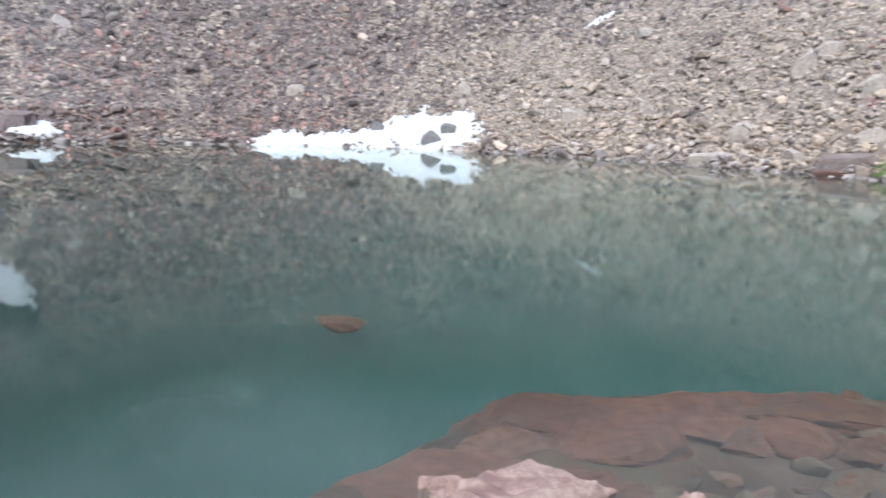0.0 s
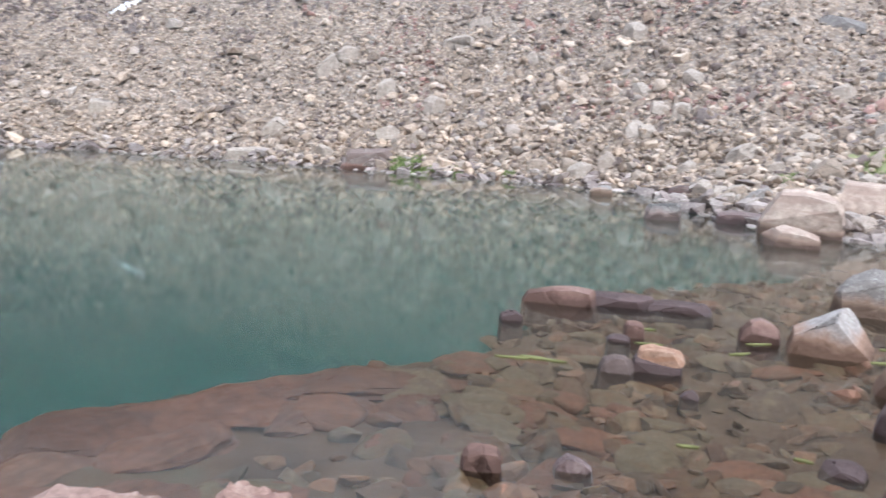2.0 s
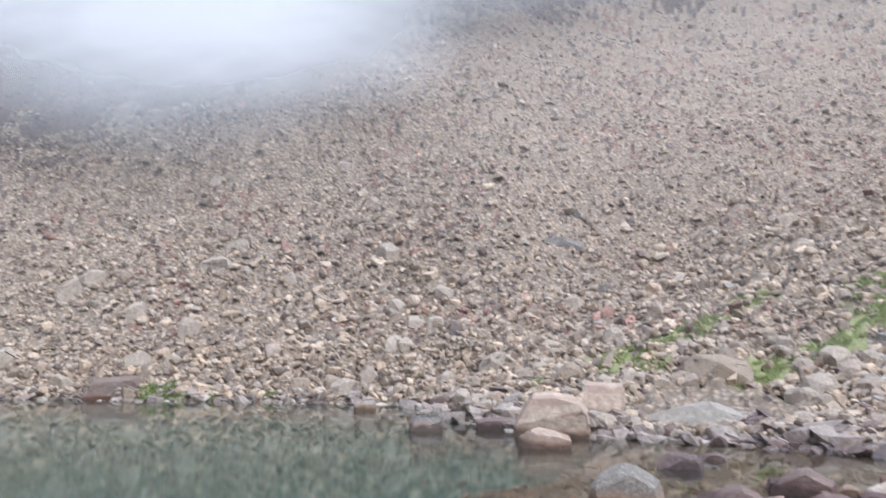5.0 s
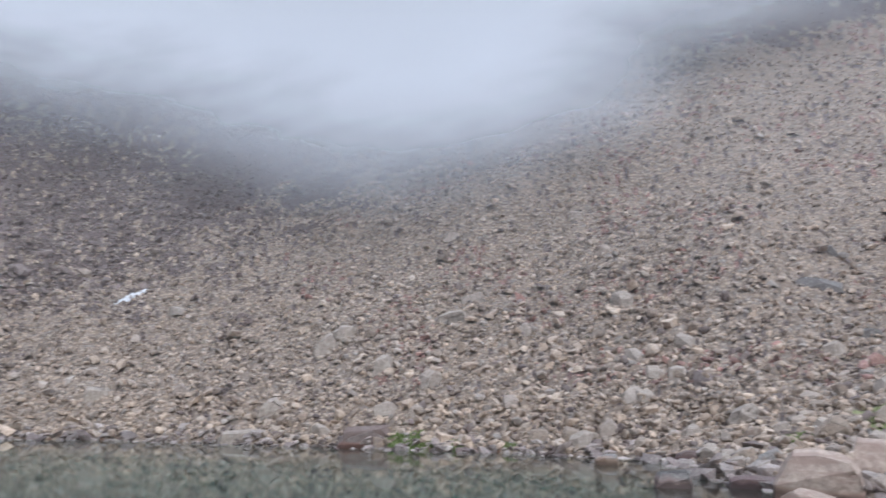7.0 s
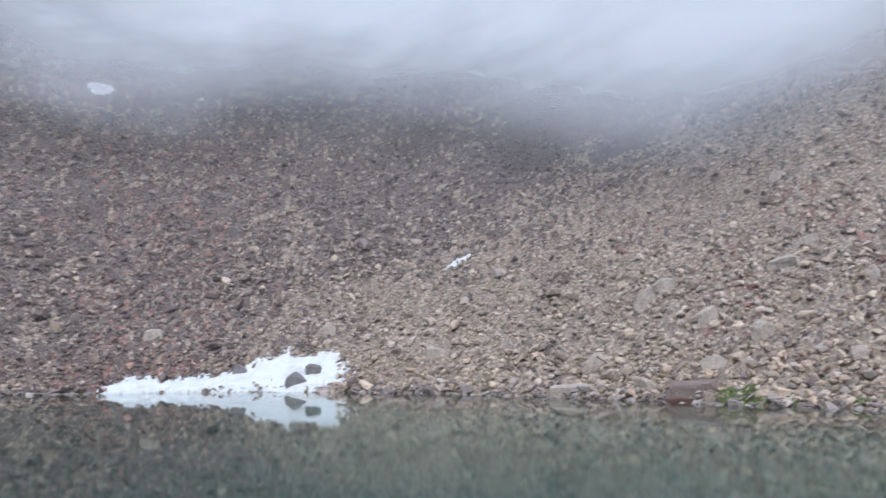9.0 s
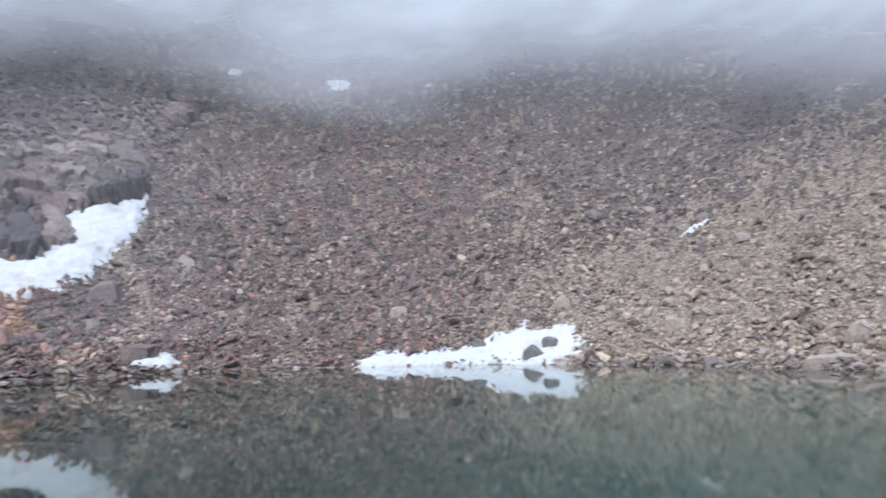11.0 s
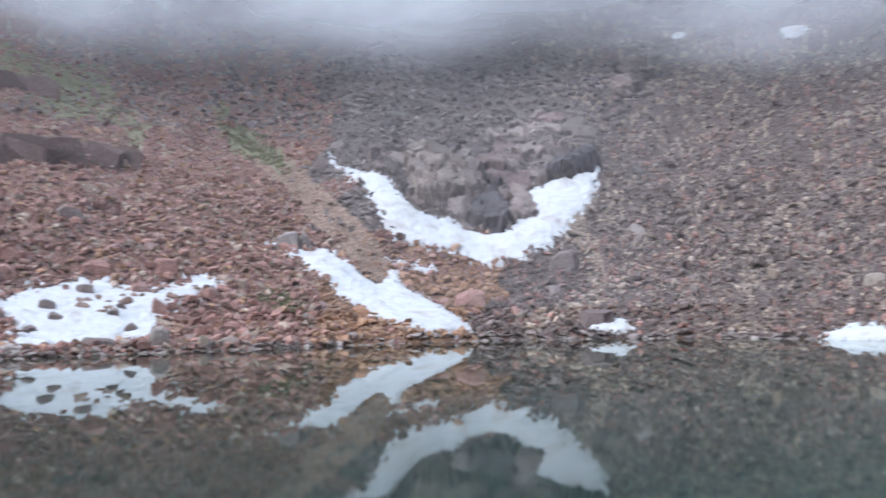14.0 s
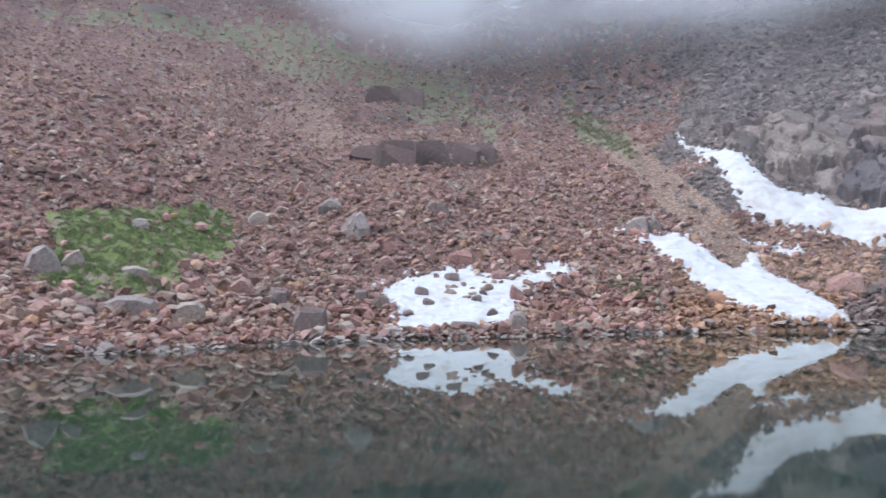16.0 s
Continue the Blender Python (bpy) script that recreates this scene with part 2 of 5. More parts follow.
R_SUNK = stone("sunken_red_stone", [(0.255, 0.114, 0.070), (0.211, 0.097, 0.062), (0.158, 0.088, 0.057), (0.194, 0.119, 0.070), (0.176, 0.132, 0.084), (0.220, 0.154, 0.101), (0.132, 0.084, 0.062)], 9, .0, rough=.7)
R_BED = stone("sunken_cobbles", [(0.170, 0.089, 0.060), (0.238, 0.128, 0.081), (0.128, 0.085, 0.060), (0.187, 0.132, 0.085), (0.255, 0.140, 0.089), (0.145, 0.106, 0.076)], 9, .02, True, rough=.7)
R_CLIFF = stone("cliff_rock", [(0.146, 0.121, 0.115), (0.216, 0.182, 0.171), (0.178, 0.151, 0.142), (0.254, 0.216, 0.200), (0.194, 0.142, 0.134)], 4, .1, True, .9)
R_CHERT = stone("cliff_grey_rock", [(.205, .168, .15), (.27, .23, .202), (.235, .196, .173), (.195, .153, .132)], 4, .14, True, .9)
# near-black: the shade of the gap behind the snow is put into this colour
R_SHADE = stone("shaded_wet_cliff_rock", [(.06, .05, .055), (.1, .085, .09), (.08, .07, .078)], 4, .02, True, .8, .5)
R_TAN = stone("tan_boulder", [(0.336, 0.281, 0.244), (0.386, 0.336, 0.29), (0.361, 0.315, 0.277)], 5, .08)
R_LEDGE = stone("sunken_ledge_rock", [(0.144, 0.065, 0.045), (0.216, 0.097, 0.063), (0.173, 0.086, 0.061), (0.230, 0.115, 0.076)], 7, 0, rough=.7, vein=(.15, .075, .058))
R_TIDE = stone("tide_marked_granite", [(0.317, 0.281, 0.259), (0.374, 0.346, 0.331), (0.346, 0.310, 0.288), (0.302, 0.259, 0.238)], 12, .25, tide=(.31, .18, .12))
R_RIDGE = stone("ridged_granite", [(.25, .16, .135), (.36, .245, .205), (.3, .205, .175), (.39, .285, .235)], 12, .06, vein=(.17, .1, .09))
SCAR = stone("red_scar_rock", [(0.11, 0.077, 0.07), (0.17, 0.122, 0.109), (0.14, 0.1, 0.09)], 4, .04, True, .8)


def bed_material():
    """Lake bed: rust-coloured stones in the shallows, grey-green silt lower down."""
    m, n, l, b = base("lake_bed", .8)
    co = n.new("ShaderNodeTexCoord").outputs["Object"]
    big = noise_node(n, l, co, .9, 4, .6)
    st = ramp(n, [(.3, (.075, .047, .033)), (.45, (.12, .07, .045)), (.55, (.145, .088, .056)), (.68, (.125, .102, .07))])
    l.new(big.outputs["Fac"], st.inputs[0])
    soft = noise_node(n, l, co, .16, 4, .6)
    silt = ramp(n, [(.3, (.03, .09, .085)), (.55, (.045, .13, .12)), (.75, (.08, .16, .14))])
    l.new(soft.outputs["Fac"], silt.inputs[0])
    sep = n.new("ShaderNodeSeparateXYZ")
    l.new(co, sep.inputs[0])
    mr = n.new("ShaderNodeMapRange")
    mr.inputs["From Min"].default_value, mr.inputs["From Max"].default_value = -.65, -1.15
    l.new(sep.outputs["Z"], mr.inputs["Value"])
    l.new(mix(n, l, "MIX", mr.outputs[0], st.outputs[0], silt.outputs[0]), b.inputs["Base Color"])
    fine = noise_node(n, l, co, 5, 6, .7)
    bm = n.new("ShaderNodeBump")
    bm.inputs["Strength"].default_value, bm.inputs["Distance"].default_value = .6, .06
    l.new(fine.outputs["Fac"], bm.inputs["Height"])
    l.new(bm.outputs[0], b.inputs["Normal"])
    return m


def water_material():
    m, n, l, b = base("lake_water", .02)
    co = n.new("ShaderNodeTexCoord").outputs["Object"]
    rip = noise_node(n, l, co, 18.0, 2, .5)
    calm = noise_node(n, l, co, .07, 2, .5)
    cr = ramp(n, [(.35, (.35, .35, .35)), (.7, (1, 1, 1))])
    l.new(calm.outputs["Fac"], cr.inputs[0])
    bm = n.new("ShaderNodeBump")
    bm.inputs["Distance"].default_value = .00034
    # the far left bay lies sheltered and calmer
    sep = n.new("ShaderNodeSeparateXYZ")
    l.new(co, sep.inputs[0])
    lee = n.new("ShaderNodeMapRange")
    lee.inputs["From Min"].default_value, lee.inputs["From Max"].default_value = -16, 6
    lee.inputs["To Min"].default_value = .25
    l.new(sep.outputs["X"], lee.inputs["Value"])
    both = n.new("ShaderNodeMath")
    both.operation = "MULTIPLY"
    l.new(cr.outputs[0], both.inputs[0])
    l.new(lee.outputs[0], both.inputs[1])
    l.new(both.outputs[0], bm.inputs["Strength"])
    l.new(rip.outputs["Fac"], bm.inputs["Height"])
    fr = n.new("ShaderNodeFresnel")
    fr.inputs["IOR"].default_value = 1.4
    l.new(bm.outputs[0], fr.inputs["Normal"])
    # fine wavelets draw the mirror image out into upright streaks; here and there a breath of wind lifts them more
    wave = n.new("ShaderNodeMapRange")
    wave.inputs["To Min"].default_value, wave.inputs["To Max"].default_value = .01, .035
    l.new(both.outputs[0], wave.inputs["Value"])
    calmer, rougher, gl = n.new("ShaderNodeBsdfGlossy"), n.new("ShaderNodeBsdfGlossy"), n.new("ShaderNodeMixShader")
    l.new(wave.outputs[0], calmer.inputs["Roughness"])
    rougher.inputs["Roughness"].default_value = .3
    gust = n.new("ShaderNodeMath")
    gust.operation = "MULTIPLY"
    l.new(lee.outputs[0], gust.inputs[0])
    gust.inputs[1].default_value = .16
    l.new(gust.outputs[0], gl.inputs[0])
    for k, lobe in enumerate((calmer, rougher)):
        lobe.inputs["Color"].default_value = (.96, 1, .98, 1)
        l.new(bm.outputs[0], lobe.inputs["Normal"])
        l.new(lobe.outputs[0], gl.inputs[k + 1])
    tr = n.new("ShaderNodeBsdfTransparent")
    tr.inputs["Color"].default_value = (.84, .835, .755, 1)
    ms = n.new("ShaderNodeMixShader")
    l.new(fr.outputs[0], ms.inputs[0])
    l.new(tr.outputs[0], ms.inputs[1])
    l.new(gl.outputs[0], ms.inputs[2])
    l.new(ms.outputs[0], n["Material Output"].inputs["Surface"])
    return m


def murk_material(name, alpha, colour):
    """Fine glacial silt hanging in the water."""
    m, n, l, b = base(name, 1)
    b.inputs["Specular IOR Level"].default_value = 0
    co = n.new("ShaderNodeTexCoord").outputs["Object"]
    # milky off the inlet, clearer and darker towards the sheltered bay
    sep, bay = n.new("ShaderNodeSeparateXYZ"), n.new("ShaderNodeMapRange")
    l.new(co, sep.inputs[0])
    l.new(sep.outputs["X"], bay.inputs["Value"])
    bay.inputs["From Min"].default_value, bay.inputs["From Max"].default_value = -7, 1
    l.new(mix(n, l, "MIX", bay.outputs[0], tuple(v * .5 for v in colour), colour), b.inputs["Base Color"])
    t = noise_node(n, l, co, .35, 3, .5)
    mr = n.new("ShaderNodeMapRange")
    mr.inputs["From Min"].default_value, mr.inputs["From Max"].default_value = .3, .7
    mr.inputs["To Min"].default_value, mr.inputs["To Max"].default_value = alpha * .75, alpha * 1.2
    l.new(t.outputs["Fac"], mr.inputs["Value"])
    l.new(mr.outputs[0], b.inputs["Alpha"])
    return m


def snow_material():
    m, n, l, b = base("old_snow", .75)
    co = n.new("ShaderNodeTexCoord").outputs["Object"]
    dirt = noise_node(n, l, co, .5, 6, .65)
    r = ramp(n, [(.28, (.5, .515, .54)), (.5, (.62, .63, .645)), (.68, (.48, .455, .435)), (.8, (.36, .32, .3))])
    l.new(dirt.outputs["Fac"], r.inputs[0])
    l.new(r.outputs[0], b.inputs["Base Color"])
    cups = n.new("ShaderNodeTexVoronoi")
    cups.inputs["Scale"].default_value = 1.6
    l.new(co, cups.inputs["Vector"])
    bm = n.new("ShaderNodeBump")
    bm.inputs["Strength"].default_value, bm.inputs["Distance"].default_value = .75, .16
    l.new(cups.outputs["Distance"], bm.inputs["Height"])
    l.new(bm.outputs[0], b.inputs["Normal"])
    return m


def grass_material(name, a, b2):
    m, n, l, b = base(name, .8)
    co = n.new("ShaderNodeTexCoord").outputs["Object"]
    t = noise_node(n, l, co, 1.3, 4, .6)
    r = ramp(n, [(.3, a), (.7, b2)])
    add = n.new("ShaderNodeMath")
    add.operation = "MULTIPLY_ADD"
    l.new(n.new("ShaderNodeNewGeometry").outputs["Random Per Island"], add.inputs[0])
    add.inputs[1].default_value = .4
    sub = n.new("ShaderNodeMath")
    sub.operation = "SUBTRACT"
    l.new(t.outputs["Fac"], sub.inputs[0])
    sub.inputs[1].default_value = .2
    l.new(sub.outputs[0], add.inputs[2])
    l.new(add.outputs[0], r.inputs[0])
    l.new(r.outputs[0], b.inputs["Base Color"])
    return m


def mist_material(name, dense):
    """Thin cloud: white droplets whose thickness is the mesh's own "thickness" times drifting noise."""
    m, n, l, b = base(name, 1)
    co = n.new("ShaderNodeTexCoord").outputs["Object"]
    at = n.new("ShaderNodeAttribute")
    at.attribute_name = "thickness"
    t = noise_node(n, l, co, .024, 4, .5, (1, 1, 1))
    mr = n.new("ShaderNodeMapRange")
    mr.inputs["From Min"].default_value, mr.inputs["From Max"].default_value = .35, .62
    mr.inputs["To Min"].default_value, mr.inputs["To Max"].default_value = -.2, .14
    l.new(t.outputs["Fac"], mr.inputs["Value"])
    add = n.new("ShaderNodeMath")
    add.operation = "ADD"
    l.new(at.outputs["Fac"], add.inputs[0])
    l.new(mr.outputs[0], add.inputs[1])
    sm = n.new("ShaderNodeMapRange")
    sm.interpolation_type = "SMOOTHSTEP"
    sm.inputs["From Min"].default_value, sm.inputs["From Max"].default_value = 0.02, .95
    sm.inputs["To Min"].default_value, sm.inputs["To Max"].default_value = 0, dense
    l.new(add.outputs[0], sm.inputs["Value"])
    df, tl, tr = n.new("ShaderNodeBsdfDiffuse"), n.new("ShaderNodeBsdfTranslucent"), n.new("ShaderNodeBsdfTransparent")
    df.inputs["Color"].default_value = (.9, .91, .94, 1)
    tl.inputs["Color"].default_value = (.9, .91, .94, 1)
    # droplets scatter alike whichever way the sheet leans
    up = n.new("ShaderNodeCombineXYZ")
    up.inputs[2].default_value = 1
    l.new(up.outputs[0], df.inputs["Normal"])
    l.new(up.outputs[0], tl.inputs["Normal"])
    half, out = n.new("ShaderNodeMixShader"), n.new("ShaderNodeMixShader")
    half.inputs[0].default_value = .3
    l.new(df.outputs[0], half.inputs[1])
    l.new(tl.outputs[0], half.inputs[2])
    l.new(sm.outputs[0], out.inputs[0])
    l.new(tr.outputs[0], out.inputs[1])
    l.new(half.outputs[0], out.inputs[2])
    l.new(out.outputs[0], n["Material Output"].inputs["Surface"])
    return m


def haze_material():
    m, n, l, b = base("thin_mist", 1)
    at = n.new("ShaderNodeAttribute")
    at.attribute_name = "thickness"
    df, tr, out = n.new("ShaderNodeBsdfDiffuse"), n.new("ShaderNodeBsdfTransparent"), n.new("ShaderNodeMixShader")
    df.inputs["Color"].default_value = (.9, .91, .96, 1)
    l.new(at.outputs["Fac"], out.inputs[0])
    l.new(tr.outputs[0], out.inputs[1])
    l.new(df.outputs[0], out.inputs[2])
    l.new(out.outputs[0], n["Material Output"].inputs["Surface"])
    return m


BED, WATER, SNOW = bed_material(), water_material(), snow_material()
GRASS = grass_material("alpine_grass", (.12, .18, .055), (.25, .3, .125))
PALEGRASS = grass_material("pale_grass", (.2, .25, .1), (.34, .37, .18))
DRYGRASS = grass_material("thin_turf", (.14, .155, .075), (.23, .225, .13))


# ---- building helpers ----
def link_mesh(name, verts, faces, materials, parent=None, flat=False, slots=None):
    me = bpy.data.meshes.new(name)
    verts, faces = np.asarray(verts, np.float32), np.asarray(faces, np.int32)
    k = faces.shape[1]
    me.vertices.add(len(verts))
    me.vertices.foreach_set("co", verts.ravel())
    me.loops.add(faces.size)
    me.loops.foreach_set("vertex_index", faces.ravel())
    me.polygons.add(len(faces))
    me.polygons.foreach_set("loop_start", np.arange(0, faces.size, k, dtype=np.int32))
    me.polygons.foreach_set("loop_total", np.full(len(faces), k, np.int32))
    me.update(calc_edges=True)
    me.polygons.foreach_set("use_smooth", np.full(len(faces), not flat))
    for m in materials:
        me.materials.append(m)
    if slots is not None:
        me.polygons.foreach_set("material_index", np.asarray(slots, np.int32))
    ob = new(name, me)
    if parent:
        ob.parent = parent
    return ob


def sphere(level):
    bm = bmesh.new()
    bmesh.ops.create_icosphere(bm, subdivisions=level, radius=1)
    v = np.array([p.co[:] for p in bm.verts])
    f = np.array([[q.index for q in p.verts] for p in bm.faces])
    bm.free()
    return v, f


BALL = {k: sphere(k) for k in (1, 2, 3, 4, 5, 6)}


SPIN = np.random.default_rng(77).normal(size=(9, 3))
SPIN /= np.linalg.norm(SPIN, axis=1)[:, None]


def lumps(p, fq):
    """Smooth noise in space, about -1 to 1."""
    total = 0
    for k in range(0, 9, 3):
        total = total + np.sin(p @ SPIN[k] * fq * 2.1 + 1.6 * np.sin(p @ SPIN[k + 1] * fq * 1.7 + k)) * np.cos(p @ SPIN[k + 2] * fq * 1.9 + 2 * k)
    return total / 1.7


def rock_form(seed, level=4, cuts=16, rough=.03, deep=.5, box=.72):
    """A boulder of unit half-size: a ball split along random planes, then worn."""
    rng = np.random.default_rng(seed)
    v, f = BALL[level]
    v = np.sign(v) * np.abs(v) ** box
    for k in range(cuts):
        d = rng.normal(size=3)
        d /= np.linalg.norm(d)
        v -= np.maximum(v @ d - rng.uniform(deep, deep + .36), 0)[:, None] * d
    v /= np.abs(v).max(0)
    o = rng.uniform(0, 60, 3)
    if rough:
        p = v + o
        k = lumps(p, 1.7) * .9 + lumps(p, 4.1) * .65 + np.abs(lumps(p, 8.3)) * .55 + lumps(p, 19) * .22
        v *= 1 + rough * k[:, None]
    return v, f


def turn(rx, ry, rz):
    return np.array(Euler((radians(rx), radians(ry), radians(rz))).to_matrix())


def zone(x, y, z, rng):
    """Which family of rock the slope is made of there: 0 tan, 1 brown, 2 red, 3 rust, 4 grey."""
    az = np.degrees(np.arctan2(x, y)) + 3 * waves(x, y, 22)
    r = rng.uniform(size=np.shape(x))
    fan = az - 1 - .95 * z + 5 * waves(y, x, 9)
    out = np.where(r < smooth(-7, 7, fan), 0, 1)
    out = np.where((az > -12) & (az <= 8) & (r < smooth(-12, 8, az) * (1 - smooth(5, 13, z))), 0, out)
    # rusty and grey-green runs down the fall line
    run = waves(az * 2.1, .05 * z, 9.0)
    out = np.where((az > -32) & (az < -4) & (r < .16 * smooth(.15, .8, run)), 2, out)
    out = np.where((az > -32) & (az < -4) & (r > 1 - .55 * smooth(.1, .8, -run)), 0, out)
    out = np.where((az > -17) & (az < -14) & (r < .2), 2, out)
    out = np.where((az > -36) & (az < -22) & (z < 9) & (r < .16), 2, out)
    out = np.where((az > 20) & (z > 3) & (r > .8) & (waves(x, y, 15) > .1), 2, out)
    out = np.where((az < -31) & (az > -50) & (z > 11), np.where(r < .6, 4, 1), out)
    out = np.where((az < -36) & (az > -50) & (z <= 10), np.where(r < .75 * (1 - smooth(3, 12, z)) + .15, 3, 2), out)
    out = np.where(az <= -49, np.where(r < .74, 2, np.where(r < .87, 0, 3)), out)
    out = np.where((az <= -49) & (z > 26) & (az > -70) & (r < .3), 4, out)
    out = np.where((az > 8) & (r > .93), 1, out)
    out = np.where((az > -30) & (az < 12) & (out == 1) & (r > .82), 0, out)
    return out


GULLY = [(-84.1, 64.1), (-73.0, 59.5), (-61.7, 54.5), (-54.6, 53.0), (-48.9, 50.8), (-48.3, 48.8), (-51.3, 49.8), (-57.6, 50.8), (-67.4, 54.2), (-81.0, 59.5)]
WASH = [(-126.6, 31.4), (-124.5, 34.9), (-108, 32), (-95.8, 29.5), (-93.5, 26.7), (-104.3, 27.0)]
LEFT_TURF = [(-55.6, -2.3), (-63.4, -1.9), (-65.4, -1.2), (-67.3, 2.9), (-70.4, 7.2), (-71.6, 11.1), (-68.6, 12.0), (-64.2, 10.0), (-59.2, 6.3), (-55.0, 4.9), (-53.9, 1.2), (-54.6, -1.2)]
UPLAND_TURF = [(-145.2, -12.8), (-152.4, 9.7), (-153.6, 20.7), (-150.4, 37.3), (-142.6, 49.8), (-128.3, 52.4), (-121.2, 59.4), (-90.8, 49.7), (-97.4, 47.6), (-102.5, 41.8), (-125.1, 42.1),
               (-129.0, 30.6), (-146.3, 24.1), (-145.5, 11.3), (-147.2, -2.5), (-143.0, -12.5)]
STREAK_TURF = [(-108, 72), (-93.1, 66.6), (-84.0, 64.2), (-72.3, 57.4), (-79.5, 58.6), (-88.4, 59.7), (-100, 66)]
SCREE_TURF = [(28.6, 17.3), (30.8, 16.6), (32.3, 15.0), (35.2, 13.5), (33.1, 12.8), (28.6, 14.6), (25.6, 13.6), (26.0, 15.8)]
INLET_TURF = [(27.0, 11.6), (30.0, 10.4), (33.3, 9.0), (37.3, 8.2), (40, 7.2), (34.5, 6.8), (32.0, 8.4), (28.1, 9.5), (26.0, 10.6)]
UPPER_TURF = [(33.5, 9.8), (37, 10.2), (38.5, 7.5), (35, 6.6)]


# ---- ground ----
def build_ground():
    az = np.concatenate([np.arange(-112, 92, .3), np.arange(92, 248, 2.0)])
    r = np.concatenate([np.linspace(.002, 4, 15), np.geomspace(4.15, 24, 120), np.geomspace(24.4, 190, 190), np.geomspace(196, 2600, 14)])
    a, q = np.meshgrid(np.radians(az), r, indexing="ij")
    x, y = q * np.sin(a) + .37, q * np.cos(a) - .61
    cap = np.minimum(q, 330) / q
    z = height(x * cap, y * cap)
    fine = smooth(-.2, .3, z) * smooth(14, 30, q) * (1 - smooth(150, 200, q))
    z = z + fine * .16 * (waves(x, y, 1.0) + .6 * waves(y + 9, x, .45))
    n, k = a.shape
    verts = np.stack([x, y, z], -1).reshape(-1, 3)
    i, j = np.meshgrid(np.arange(n), np.arange(k - 1), indexing="ij")
    i2 = (i + 1) % n
    faces = np.stack([i * k + j, i * k + j + 1, i2 * k + j + 1, i2 * k + j], -1).reshape(-1, 4)
    mid = verts[faces].mean(1)
    slots = zone(mid[:, 0], mid[:, 1], mid[:, 2], np.random.default_rng(5))
    px, py, chance = mid[:, 0], mid[:, 1], np.random.default_rng(6).uniform(size=len(mid))
    for outline, kind, thin in ((GULLY, 7, .92), (WASH, 7, .7), (LEFT_TURF, 8, .95), (UPLAND_TURF, 9, .7), (STREAK_TURF, 9, .75), (SCREE_TURF, 10, .8), (INLET_TURF, 10, 1)):
        far = np.hypot(px, py) > 45
        edge = signed(rounded(outline, 4), px, py) + (np.where(far, 1.3, .4) * waves(px, py, 3.2 if outline is not UPLAND_TURF else 9) if kind > 7 else -.7)
        slots = np.where((edge < 0) & (chance < thin), kind, slots)
    slots = np.where((np.hypot(mid[:, 0], mid[:, 1]) < 19) & (mid[:, 2] < 2), 6, slots)
    slots = np.where(mid[:, 2] < -.03, 5, slots)
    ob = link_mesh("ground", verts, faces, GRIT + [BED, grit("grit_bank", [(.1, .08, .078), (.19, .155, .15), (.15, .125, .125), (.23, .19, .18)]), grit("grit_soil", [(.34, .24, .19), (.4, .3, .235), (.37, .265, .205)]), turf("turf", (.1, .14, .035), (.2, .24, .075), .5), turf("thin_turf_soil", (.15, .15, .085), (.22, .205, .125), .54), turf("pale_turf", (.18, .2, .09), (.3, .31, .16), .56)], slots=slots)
    tagged(ob, "stony cirque ground of brown and rust scree round a lake", "ground", kind="structure")


build_ground()

WIDE = SHORE + (SHORE - SHORE.mean(0)) / np.linalg.norm(SHORE - SHORE.mean(0), axis=1)[:, None] * 1.6


def sheet(name, z, material):
    bm = bmesh.new()
    bm.faces.new([bm.verts.new((x, y, z)) for x, y in WIDE])
    bmesh.ops.triangulate(bm, faces=bm.faces[:])
    me = bpy.data.meshes.new(name)
    bm.to_mesh(me)
    bm.free()
    me.materials.append(material)
    return new(name, me)


tagged(sheet("water", 0, WATER), "still green mountain lake mirroring the scree", "lake", kind="structure")
for deep, alpha, tone in ((-.47, .2, (.085, .17, .162)), (-.62, .34, (.075, .225, .212)), (-.8, .5, (.066, .248, .236)), (-1.05, .8, (.062, .265, .255))):
    tagged(sheet("silt", deep, murk_material("silt", alpha, tone)), "fine grey-green silt hanging in the lake", "silt", kind="stuff")



